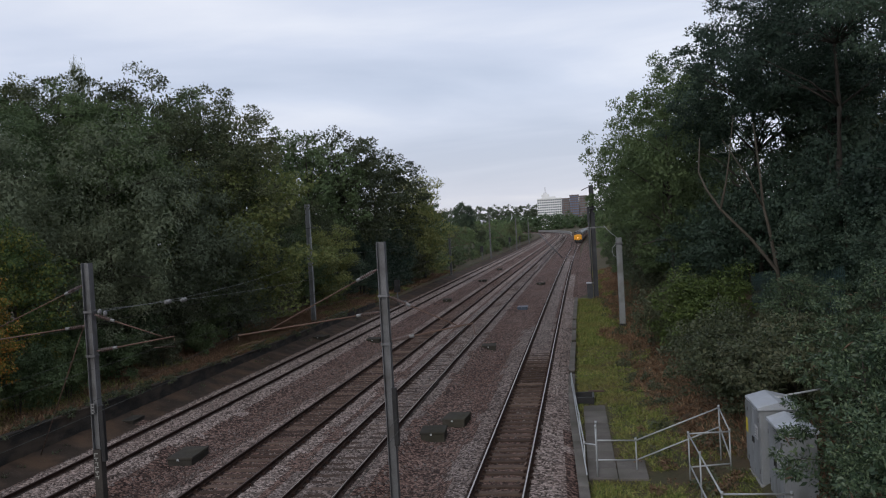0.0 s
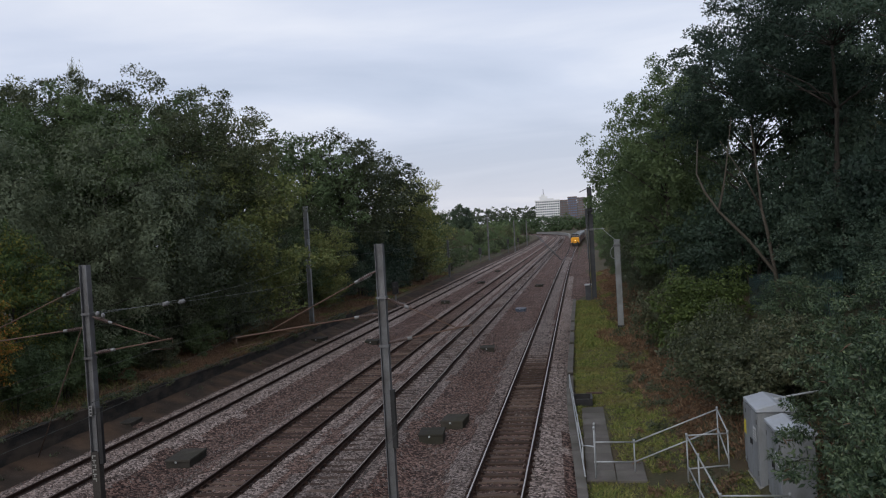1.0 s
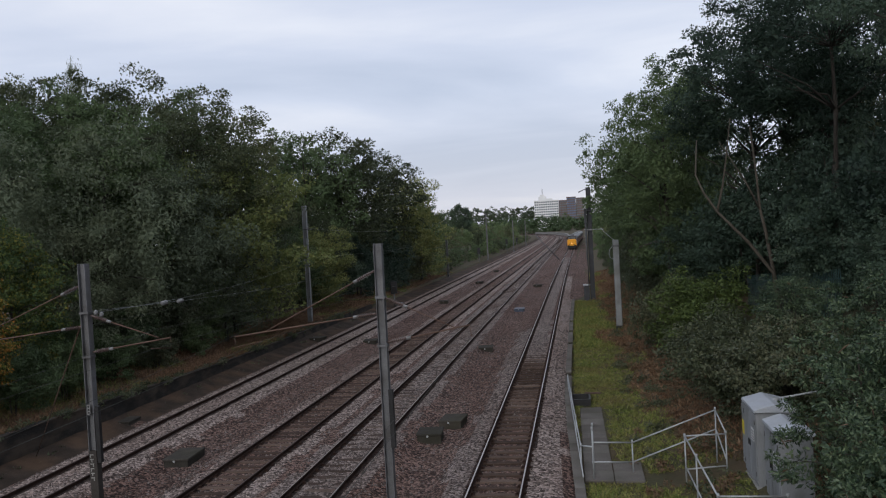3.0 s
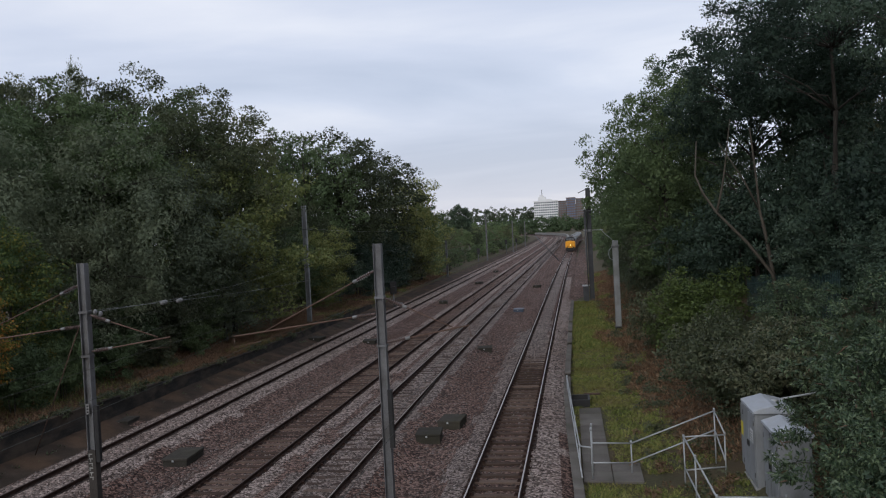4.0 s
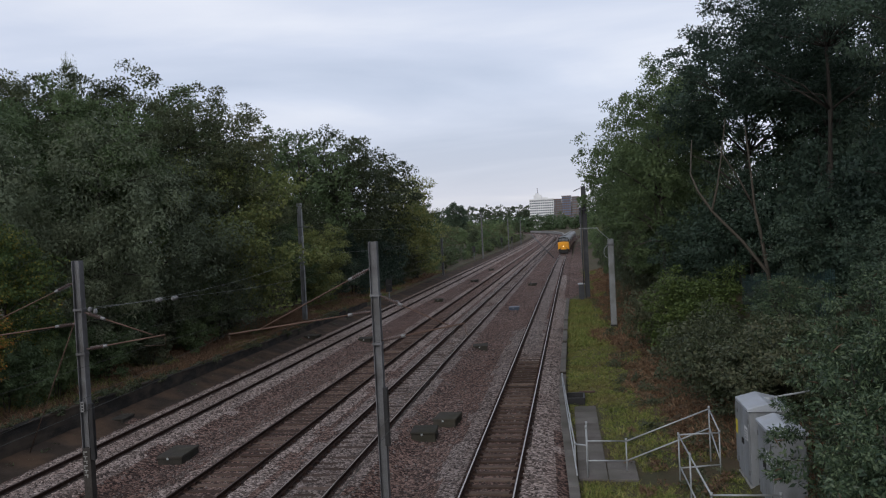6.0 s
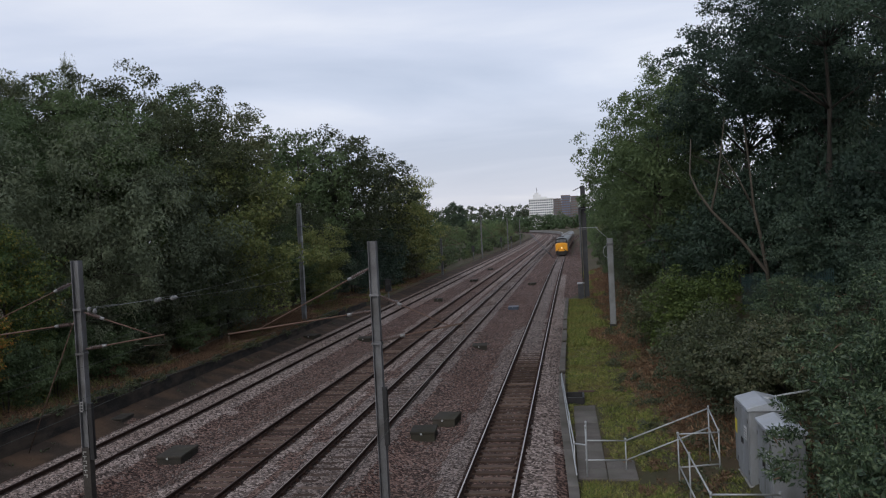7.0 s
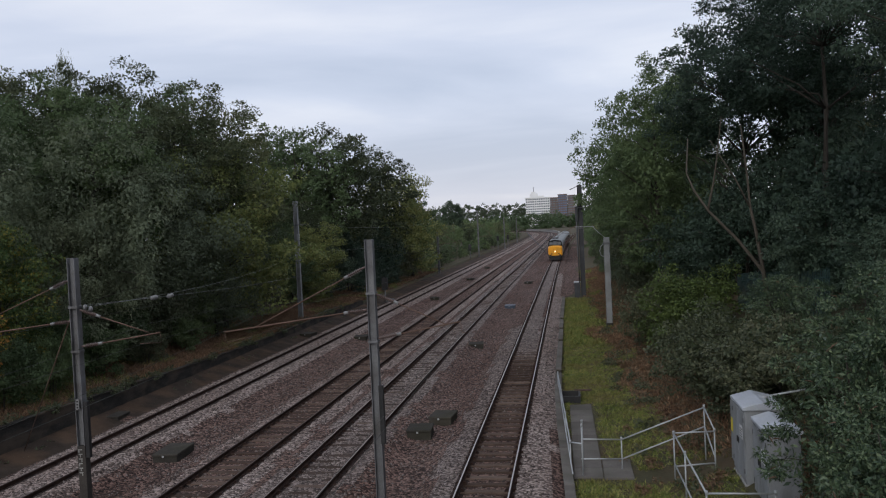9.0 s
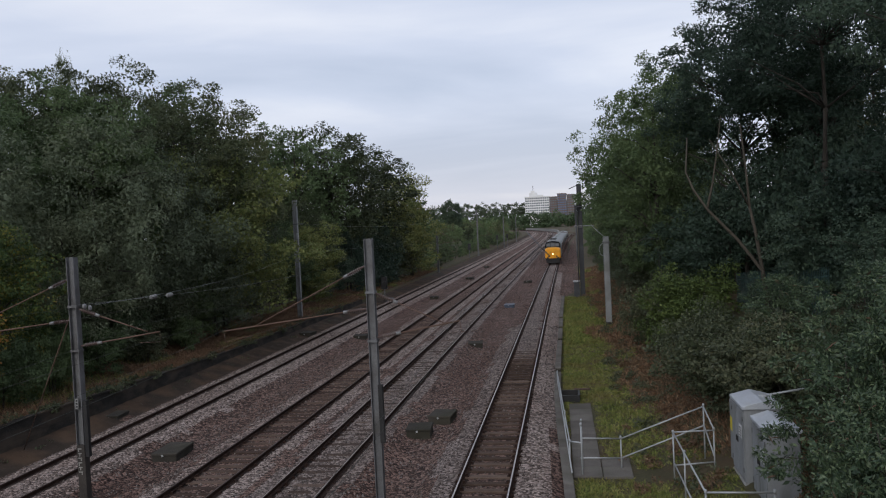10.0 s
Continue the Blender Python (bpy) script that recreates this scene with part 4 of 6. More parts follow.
# unseen trees added beside and behind the bridge to shade the grassy bank
for k, (x, y, h) in enumerate(((17.5, 14, 15), (16, 3, 15), (15, -9, 15))):
    plant(("back_oak", "canopy_b", "back_oak")[k], x, y, h, "unseen tree added to shade the bank beside the bridge", "tree", "trees on the grassy bank", 61.0 * k)

# low growth at the foot of the bank
gu = random.Random(15)
low_lobes, russet = [], []
for _ in range(150):
    y = 23 + 60 * gu.random() ** 1.4
    x = 1.6 + 2.6 * gu.random()
    if (4.2 < x and y < 25.5) or (x < 1.4 and y < 36):
        continue
    s = gu.uniform(0.16, 0.42)
    (low_lobes if gu.random() < 0.5 else russet).append((x, y, ground_z(x, y) + s * 0.3, s, s * 1.3, s * 0.5))
M_RUSSET = leaves("withered_leaves", [(0.2, (0.065, 0.038, 0.022)), (0.5, (0.13, 0.080, 0.048)), (0.8, (0.21, 0.145, 0.085))], 0.7, 0.2, 0.8, 0.4)
for lob, mat, seed, label in ((low_lobes, M_BRAMBLE, 51, "scattered bramble and ivy on the verge"), (russet, M_RUSSET, 52, "withered russet weeds on the verge")):
    me, _ = crown_mesh("undergrowth", seed, lob, len(lob) * 5, 22, 0.10, 0.3, mat, 0, (0.10, 0.24), 0.3)
    tagged(new("undergrowth", me), label, "undergrowth", kind="stuff")

plant("evergreen", 6.6, 17.2, 5.2, "tall leafy shoots rising from the evergreen bush", "shrub", "shrubs on the grassy bank", 120, 0.4)
wall_weeds = []
for _ in range(240):
    y = 20 + 55 * gu.random()
    s = gu.uniform(0.10, 0.26)
    if gu.random() < 0.5:
        wall_weeds.append((-20.35 + 0.2 * gu.random(), y, -0.38, s, s * 1.5, s * 0.6))
    else:
        wall_weeds.append((-20.75 - 0.4 * gu.random(), y, wall_top(y) + 0.08, s, s * 1.8, s * 0.7))
me, _ = crown_mesh("undergrowth", 53, wall_weeds, len(wall_weeds) * 4, 22, 0.11, 0.28, M_BRAMBLE, 0.1, (0.08, 0.2), 0.3)
tagged(new("undergrowth", me), "weeds and trailing bramble along the retaining wall", "undergrowth", kind="stuff")

# pale leaning stems in the gap under the canopy
M_STEM = surface("pale_stem_bark", [(0.25, (0.036, 0.031, 0.024)), (0.5, (0.066, 0.057, 0.044)), (0.8, (0.12, 0.108, 0.086))], 1.2, 18, 0.9, 0, 0.4, 0.02)
twin = thing("tree", pose(8.6, 38.4, ground_z(8.6, 38.4)), "leaning tree with two pale bare stems", "tree", "trees on the grassy bank")
for nm, pts, r in (("trunk", [(0.1, 0, -0.5), (-0.18, 0, 2.1), (-1.18, 0, 3.5), (-2.43, 0, 4.9), (-2.99, 0, 5.8), (-3.24, 0.3, 6.6), (-3.0, 1.2, 8.2)], 0.09),
                   ("stem", [(0.1, 0, -0.2), (-0.17, 0.05, 2.2), (-0.4, 0.1, 3.9), (-0.6, 0.1, 4.9), (-0.69, 0.1, 6.4), (-0.86, 0.2, 8.6)], 0.10),
                   ("limb", [(-2.43, 0, 4.9), (-2.14, 0.1, 6.0), (-1.97, 0.1, 7.0), (-1.67, 0.2, 9.0)], 0.06), ("limb", [(-0.6, 0.1, 4.9), (-1.2, 0, 6.2), (-2.2, 0.2, 8.0)], 0.05)):
    bm = bmesh.new()
    tube_path(bm, pts, [r * (1 - 0.7 * k / (len(pts) - 1)) for k in range(len(pts))], 8)
    part(nm, bm, M_STEM, twin)


# ---- overhead line: masts, arms, wires ----
def h_section(bm, w, d, z0, z1, t=0.022, mat=0):
    """A rolled H-section column: two flanges and a web."""
    for s in (-1, 1):
        x = s * (w / 2 - t / 2)
        box(bm, x - t / 2, x + t / 2, -d / 2, d / 2, z0, z1, 0.003, mat)
    box(bm, -w / 2 + t + 0.001, w / 2 - t - 0.001, -t / 2, t / 2, z0, z1 - 0.002, 0, mat)


def insulator(bm, a, b, r=0.055, sheds=6, mat=0):
    """A ribbed insulator between two points, with end caps."""
    a, b = Vector(a), Vector(b)
    rod(bm, a, b, r * 0.5, None, 8, mat)
    for k in range(sheds):
        f = (k + 0.7) / (sheds + 0.4)
        p = a.lerp(b, f)
        d = (b - a).normalized() * 0.012
        rod(bm, p - d, p + d, r * 1.25, r * 0.9, 10, mat)


def bracket_arm(mast, foot, tip, stay_foot, stay_tip, steady=None):
    """One cantilever: a tube with its insulator, an inclined stay with its insulator, and the steady arm. In the mast's space."""
    foot, tip, stay_foot, stay_tip = map(Vector, (foot, tip, stay_foot, stay_tip))
    for nm, a, b, r in (("bracket_tube", foot, tip, 0.022), ("stay_tube", stay_foot, stay_tip, 0.017)):
        d = (b - a).normalized()
        bm = bmesh.new()
        rod(bm, a + d * 0.62, b, r)
        tube = part(nm, bm, M_TUBE, mast, "rust-brown steel tube")
        bm = bmesh.new()
        rod(bm, a, a + d * 0.14, 0.03)
        insulator(bm, a + d * 0.12, a + d * 0.56, 0.05, 7)
        part("insulator", bm, M_INSUL, tube, "brown ribbed insulator")
        bm = bmesh.new()
        rod(bm, a + d * 0.55, a + d * 0.68, 0.045)
        part("clamp", bm, M_CERAMIC, tube, "pale metal clamp")
    if steady:
        bm = bmesh.new()
        tube_path(bm, [tip + Vector((0, 0, -0.05)), tip + Vector((0.02, 0, -0.3)), Vector(steady)], 0.012)
        part("steady_arm", bm, M_TUBE, mast)


def mast_base(name, x, y, z, w, d, h, label, mat, group="overhead line masts"):
    m = thing(name, pose(x, y, z), label, "overhead line mast", group)
    bm = bmesh.new()
    h_section(bm, w, d, 0, h)
    part("column", bm, mat, m)
    bm = bmesh.new()
    box(bm, -w * 0.95, w * 0.95, -d * 0.95, d * 0.95, -0.35, 0.06, 0.03)
    part("footing", bm, M_CONCRETE_DARK, m, "stained concrete footing")
    for hz in (h * 0.62, h * 0.80):
        bm = bmesh.new()
        box(bm, -w / 2 - 0.025, w / 2 + 0.025, -d / 2 - 0.012, d / 2 + 0.012, hz - 0.035, hz + 0.035, 0.004)
        part("band", bm, M_STEEL, m)
    return m


def weight_case(mast, x, z0, z1):
    bm = bmesh.new()
    box(bm, x - 0.065, x + 0.065, -0.14, 0.0, z0, z1, 0.008)
    part("cable_guard", bm, M_DARK, mast, "black plate guard")
    for z in (z0 + 0.25, z1 - 0.2):
        bm = bmesh.new()
        box(bm, x - 0.16, x - 0.06, -0.05, -0.02, z - 0.02, z + 0.02)
        part("strap", bm, M_STEEL, mast)


ZG = -0.42
mid = mast_base("overhead_line_mast", -5.52, 22.9, ZG, 0.235, 0.235, 7.57, "grey steel mast between the tracks carrying two arms", M_STEEL)
bracket_arm(mid, (0.13, 0, 4.36 - ZG), (2.49, 0, 4.77 - ZG), (0.13, 0, 5.61 - ZG), (2.12, 0, 4.68 - ZG), (2.62, 0.05, 4.45 - ZG))
bracket_arm(mid, (-0.15, 0, 5.18 - ZG), (-4.4, 0, 4.66 - ZG), (-0.15, 0, 6.38 - ZG), (-3.42, 0, 4.80 - ZG), (-3.6, 0.05, 4.5 - ZG))
weight_case(mid, 0.16, 1.4 - ZG, 3.05 - ZG)
near_l = mast_base("overhead_line_mast", -14.74, 23.2, ZG, 0.245, 0.245, 7.41, "grey steel mast with dark painted foot and scratched letters", M_STEEL)
bracket_arm(near_l, (0.15, 0, 4.31 - ZG), (2.68, 0, 4.67 - ZG), (0.15, 0, 5.42 - ZG), (2.3, 0, 4.68 - ZG), (2.0, 0.05, 4.35 - ZG))
bracket_arm(near_l, (-0.15, 0, 5.09 - ZG), (-3.3, 0, 4.75 - ZG), (-0.15, 0, 6.33 - ZG), (-3.2, 0, 5.1 - ZG))
weight_case(near_l, 0.22, 0.97 - ZG, 2.68 - ZG)
bm = bmesh.new()
box(bm, -0.085, 0.015, -0.131, -0.124, 2.42 - ZG, 2.74 - ZG)
plate = part("number_plate", bm, M_CERAMIC, near_l, "small white plate with faded bars")
for k in range(3):
    bm = bmesh.new()
    box(bm, -0.065, -0.005, -0.1345, -0.1315, 2.47 - ZG + 0.09 * k, 2.52 - ZG + 0.09 * k)
    part("bar", bm, M_DARK, plate)
bm = bmesh.new()
box(bm, -0.127, 0.127, -0.127, 0.127, 0.061, 1.75, 0.004)
painted = part("painted_foot", bm, surface("brown_black_paint", [(0.3, (0.022, 0.019, 0.017)), (0.7, (0.06, 0.052, 0.045))], 2, 25, 0.8, 0, 0.2), near_l, "brown-black painted lower length")
for k in range(6):
    bm = bmesh.new()
    zz = 1.62 - 0.14 * k
    box(bm, -0.09, 0.03, -0.1315, -0.1285, zz, zz + 0.035)
    box(bm, -0.09 + 0.04 * (k % 3), -0.06 + 0.04 * (k % 3), -0.1315, -0.1285, zz - 0.07, zz)
    part("scrawl", bm, M_CONCRETE, painted, "pale scratched marks")
# guy rod down to the wall
bm = bmesh.new()
rod(bm, (-0.15, 0, 5.25 - ZG), (-5.56, 5.0, -0.2 - ZG), 0.017, None, 6)
part("guy_rod", bm, M_TUBE, near_l, "rusty tan guy rod")
# twin ring insulators in the tail wire
bm = bmesh.new()
for k, q in enumerate(((0.32, 0, 5.50 - ZG), (0.50, 0, 5.44 - ZG))):
    bmesh.ops.create_icosphere(bm, subdivisions=2, radius=0.085, matrix=Matrix.LocRotScale(q, None, (0.6, 1, 1)))
part("strain_insulator", bm, M_CERAMIC, near_l, "pale porcelain strain insulator")

bank_mast = mast_base("overhead_line_mast", -21.93, 66, 0.2, 0.34, 0.34, 9.8, "tall grey mast on the bank at the wood's edge", M_POST)
for z in (5.6, 7.9):
    bm = bmesh.new()
    rod(bm, (0.17, 0, z), (0.55, 0, z - 0.1), 0.03)
    insulator(bm, (0.3, 0, z), (0.3, 0, z + 0.4), 0.05, 5)
    part("bracket", bm, M_STEEL, bank_mast)
bm = bmesh.new()
box(bm, 0.12, 0.30, -0.30, -0.19, 6.6, 7.1, 0.02)
part("mast_switch", bm, M_STEEL_PALE, bank_mast, "small pale switch box")

tall = mast_base("overhead_line_mast", 1.3, 83, -0.4, 0.46, 0.46, 11.2, "tall dark steel mast beside the grassy verge", M_STEEL_DARK)
bm = bmesh.new()
rod(bm, (-0.23, 0, 11.05), (-0.95, 0, 10.75), 0.035)
insulator(bm, (-0.55, 0, 10.92), (-0.95, 0, 10.75), 0.06, 4)
part("top_bracket", bm, M_STEEL_DARK, tall)
bm = bmesh.new()
rod(bm, (-0.6, 0, 7.1), (1.3, 0, 7.05), 0.035)
part("cross_arm", bm, M_STEEL_PALE, tall, "pale galvanised cross arm")
bm = bmesh.new()
box(bm, -0.5, -0.26, -0.2, 0.1, 7.6, 9.1, 0.02)
part("mast_switch", bm, M_STEEL_DARK, tall)
bm = bmesh.new()
rod(bm, (-0.35, -0.2, 1.6), (-0.35, -0.2, 7.6), 0.05)
part("cable_duct", bm, M_STEEL_DARK, tall)

anchor = thing("anchor_post", pose(2.72, 61, -0.4), "pale grey square anchor post with looped wire", "post")
bm = bmesh.new()
box(bm, -0.21, 0.21, -0.21, 0.21, 0.3, 6.45, 0.03)
part("column", bm, M_POST, anchor)
bm = bmesh.new()
box(bm, -0.25, 0.25, -0.25, 0.25, -0.3, 0.3, 0.02)
part("footing", bm, M_DARK, anchor, "black footing")
bm = bmesh.new()
box(bm, -0.25, 0.25, -0.25, 0.25, 5.95, 6.1, 0.01)
part("collar", bm, M_STEEL, anchor)
bm = bmesh.new()
tube_path(bm, [(-0.22, 0, 6.0), (-0.42, 0, 5.8), (-0.5, 0, 5.5), (-0.42, 0, 5.2), (-0.2, 0, 5.05)], 0.022)
tube_path(bm, [(-0.05, 0, 6.4), (-0.45, 0, 6.75), (-0.8, 0, 7.1), (-0.98, 0, 7.35)], 0.022)
part("wire_loop", bm, M_STEEL_PALE, anchor)

for k, (x, y, h) in enumerate(((-20.5, 131.7, 9.5), (-20.2, 190, 11.0), (-18.7, 250, 9.6), (-18.6, 310, 9.6), (1.9, 175, 9.0), (4.4, 290, 9.0))):
    m = mast_base("overhead_line_mast", x, y, -0.45, 0.3, 0.3, h, "distant grey steel mast beside the line", M_STEEL, "distant masts")
    s = 1 if x < -10 else -1
    bm = bmesh.new()
    rod(bm, (0, 0, h * 0.74), (s * 3.0, 0, 5.1), 0.03)
    rod(bm, (0, 0, 4.9), (s * 3.2, 0, 5.15), 0.03)
    part("bracket_tube", bm, M_TUBE, m)


def span(points, sag, n=8):
    """Points of a hanging wire through the given supports."""
    out = []
    for a, b in zip(points, points[1:]):
        a, b = Vector(a), Vector(b)
        for k in range(n):
            f = k / n
            p = a.lerp(b, f)
            p.z -= sag * 4 * f * (1 - f)
            out.append(p)
    return out + [Vector(points[-1])]


for i, (tips, low_tip) in enumerate((((-3.03, -2.5), 4.45), ((-9.1, -7.9), 4.5), ((-12.4, -11.0), 4.4), ((-18.0, -17.0), 4.6))):
    x0, x1 = tips
    line = thing("overhead_wire", Matrix(), "thin copper contact and catenary wires over one track", "overhead wire", "wires over the tracks")
    far = 83 if i == 0 else 76
    xs = [x1, x0, x1 + 0.2, x0 + 0.9, x1 + 0.8, x0 + 1.4]
    ysup = [-8, 22.95, far, 131.7, 190, 250]
    pts = [(x, y, low_tip + (0.12 if y > 30 else 0)) for x, y in zip(xs, ysup)]
    bm = bmesh.new()
    tube_path(bm, span(pts, 0.03, 5), 0.005, 4)
    part("contact_wire", bm, M_WIRE, line)
    top = [(x, y, low_tip + 0.55 + (0.55 if y > 30 else 0)) for x, y in zip(xs, ysup)]
    cat = span(top, 0.42, 8)
    bm = bmesh.new()
    tube_path(bm, cat, 0.004, 4)
    part("catenary_wire", bm, M_WIRE, line)
    low = span(pts, 0.03, 8)
    for k in range(2, len(cat) - 2, 2):
        bm = bmesh.new()
        rod(bm, low[k], cat[k], 0.003, None, 4)
        part("dropper", bm, M_WIRE, line)
    if i == 0:
        bm = bmesh.new()
        rod(bm, (-2.9, 60, 6.7), (-1.3, 60, 4.85), 0.035)
        part("pull_off_rod", bm, M_STEEL, line, "dark inclined pull-off rod")
feeder = thing("overhead_wire", Matrix(), "feeder wires from mast to mast along the wood", "overhead wire", "wires over the tracks")
for a, b, s in (((-14.6, 23.2, 5.55), (-21.6, 66, 3.9), 0.15), ((-14.6, 23.2, 5.48), (-21.6, 66, 5.8), 0.5), ((-21.6, 66, 5.8), (-20.5, 131.7, 6.2), 0.6), ((-21.6, 66, 8.1), (-20.5, 131.7, 8.2), 0.6)):
    bm = bmesh.new()
    tube_path(bm, span([a, b], s, 10), 0.006, 4)
    part("wire", bm, M_POST, feeder)
for f in (0.155, 0.20):
    p = Vector((-14.6, 23.2, 5.55)).lerp(Vector((-21.6, 66, 3.9)), f)
    p.z -= 0.15 * 4 * f * (1 - f)
    bm = bmesh.new()
    insulator(bm, p - Vector((0.05, -0.3, 0)), p + Vector((0.05, -0.3, 0)), 0.07, 4)
    part("insulator", bm, M_CERAMIC, feeder, "pale porcelain insulator")


M_PAVING = surface("damp_dark_paving", [(0.2, (0.070, 0.063, 0.056)), (0.5, (0.118, 0.106, 0.095)), (0.8, (0.19, 0.175, 0.158))], 2.0, 40, 0.92, 0, 0.3, 0.01, spec=0.12, stain=(0.06, 0.06, 0.045), stain_scale=1.0, stain_amount=0.6, objvar=0.2)
# ---- lineside: cable trough, chambers, cabinets, handrails ----
trough = tagged(new("kerb"), "grey concrete cable trough edging the verge", "kerb", kind="structure")
lid = bmesh.new()
box(lid, -0.15, 0.15, 0.008, 0.982, -0.03, 0.045, 0.012)
me_lid = bpy.data.meshes.new("trough_lid")
lid.to_mesh(me_lid)
lid.free()
me_lid.materials.append(M_PAVING)
body = bmesh.new()
box(body, -0.13, 0.13, 0, 0.99, -0.45, -0.032)
me_body = bpy.data.meshes.new("trough_body")
body.to_mesh(me_body)
body.free()
me_body.materials.append(M_CONCRETE_DARK)
for k in range(66):
    y = 18 + 0.99 * k
    turn = math.degrees(math.atan2(kerb_x(y) - kerb_x(y + 0.99), 0.99))
    j = noise.noise((k * 1.9, 4, 0))
    if k in (24, 35, 41, 47):
        continue
    shared("trough_lid", me_lid, trough, pose(kerb_x(y) + 0.02 * j, y, -0.17 + 0.015 * j, 1.2 * j, 2.0 * j, turn + 1.5 * j))
    shared("trough_body", me_body, trough, pose(kerb_x(y), y, -0.17, 0, 0, turn))


def chamber(x, y, w, d, h, label, mat=M_CONCRETE_DARK, turn=0.0, z=-0.44):
    """A squat concrete chamber with a thick slab lid."""
    c = thing("drain_chamber", pose(x, y, z, 0, 0, turn), label, "drain chamber", "chambers between the tracks")
    bm = bmesh.new()
    box(bm, -w / 2 + 0.03, w / 2 - 0.03, -d / 2 + 0.03, d / 2 - 0.03, -0.1, h - 0.09, 0.01)
    part("body", bm, mat, c)
    bm = bmesh.new()
    box(bm, -w / 2, w / 2, -d / 2, d / 2, h - 0.088, h, 0.018)
    top = part("lid", bm, mat, c)
    bm = bmesh.new()
    box(bm, -0.09, -0.02, -d / 2 - 0.012, -d / 2 + 0.02, h - 0.12, h - 0.05, 0.005)
    part("lifting_eye", bm, M_STEEL_PALE, top)
    return c


chamber(-5.78, 30.7, 0.95, 1.15, 0.38, "dark mossy concrete chamber between the tracks", turn=4)
chamber(-5.25, 33.0, 0.95, 1.25, 0.34, "dark mossy concrete chamber between the tracks", turn=-5)
chamber(-14.4, 28.2, 0.95, 1.6, 0.30, "long mossy concrete chamber beside the outer line", turn=3)
chamber(-20.1, 34.2, 0.8, 1.1, 0.24, "small concrete chamber at the wall's foot", turn=2)
for k, (x, y) in enumerate(((-6.08, 52.9), (-5.3, 106), (-14.4, 145), (-14.0, 117), (-9.75, 108), (-9.66, 72.4), (-14.4, 88), (-19.6, 60.5), (-14.9, 58), (-9.8, 150))):
    chamber(x + bend(y), y, 0.95, 1.2, 0.30, "dark concrete chamber lid in the ballast", turn=6 * (-1) ** k)
M_BLUE = surface("blue_tarpaulin", [(0.3, (0.026, 0.036, 0.058)), (0.7, (0.065, 0.085, 0.12))], 4, 20, 0.5, 0, 0.3)
tarp = chamber(-5.53, 77, 0.95, 1.3, 0.28, "chamber wrapped in a blue-grey sheet", M_BLUE)

hole = thing("cable_pit", pose(-0.1, 36.2, -0.36), "open black cable pit with a timber edge", "cable pit")
bm = bmesh.new()
box(bm, -0.5, 0.35, -0.6, -0.52, 0, 0.32)
box(bm, -0.5, 0.35, 0.52, 0.6, 0, 0.32)
box(bm, -0.5, -0.42, -0.52, 0.52, 0, 0.32)
box(bm, 0.27, 0.35, -0.52, 0.52, 0, 0.32)
part("wall", bm, M_DARK, hole)
bm = bmesh.new()
box(bm, -0.42, 0.27, -0.52, 0.52, 0.0, 0.03)
part("floor", bm, M_DARK, hole)
bm = bmesh.new()
box(bm, 0.1, 0.8, 0.62, 0.74, 0.28, 0.36, 0.01)
part("timber", bm, M_TIMBER, hole)

# concrete walkway of cast slabs
walkway = tagged(new("pavement"), "stained concrete slab walkway beside the handrail", "walkway", kind="structure")
slab = bmesh.new()
box(slab, 0.0, 0.88, 0.01, 0.99, -0.12, 0.0, 0.012)
me_slab = bpy.data.meshes.new("paving_slab")
slab.to_mesh(me_slab)
slab.free()
me_slab.materials.append(M_PAVING)
for k in range(10):
    j = noise.noise((k * 2.7, 8, 1))
    shared("paving_slab", me_slab, walkway, pose(-0.12 - 0.01 * k + 0.01 * j, 25.2 + k, -0.30 + 0.008 * j, 0.4 * j, 0.4 * j, 0.5 * j))
for k in range(2):
    shared("paving_slab", me_slab, walkway, pose(0.78, 25.1 + 1.0 * k, -0.285, 0, 0, 0))


def handrail(label, posts, rails, r=0.023):
    """A tubular handrail: upright posts from the ground, rails through fittings."""
    h = thing("handrail", Matrix(), label, "handrail", "handrails by the steps")
    for x, y, z in posts:
        bm = bmesh.new()
        rod(bm, (x, y, min(ground_z(x, y), z - 0.5) - 0.2), (x, y, z), r)
        part("post", bm, M_STEEL_PALE, h)
        bm = bmesh.new()
        rod(bm, (x, y, z - 0.05), (x, y, z + 0.045), r * 1.45)
        part("fitting", bm, M_STEEL_PALE, h)
    for a, b in rails:
        bm = bmesh.new()
        rod(bm, a, b, r)
        part("rail", bm, M_STEEL_PALE, h)


handrail("galvanised tube handrail along the cable trough", [(-0.2, 26.42, 0.46), (-0.36, 30.4, 0.46), (-0.54, 34.4, 0.46), (-0.72, 38.5, 0.46), (0.18, 26.0, 1.2)],
         [((-0.72, 38.5, 0.44), (-0.2, 26.42, 0.44)), ((-0.2, 26.42, 0.44), (0.18, 26.0, 0.5)), ((-0.72, 38.5, 0.05), (-0.15, 24.6, 0.0))])
handrail("galvanised tube handrail rising up the bank steps", [(0.16, 25.4, 1.22), (1.36, 26, 0.66), (3.85, 26, 1.62)],
         [((0.16, 25.4, 0.8), (1.36, 26, 0.62)), ((0.13, 25.4, 0.2), (1.36, 26, 0.02)), ((1.36, 26, 0.62), (3.85, 26, 1.58)), ((1.36, 26, 0.02), (3.85, 26, 1.0)),
          ((3.85, 26, 1.58), (3.92, 24.7, 1.22)), ((3.85, 26, 1.0), (3.92, 24.7, 0.42))])
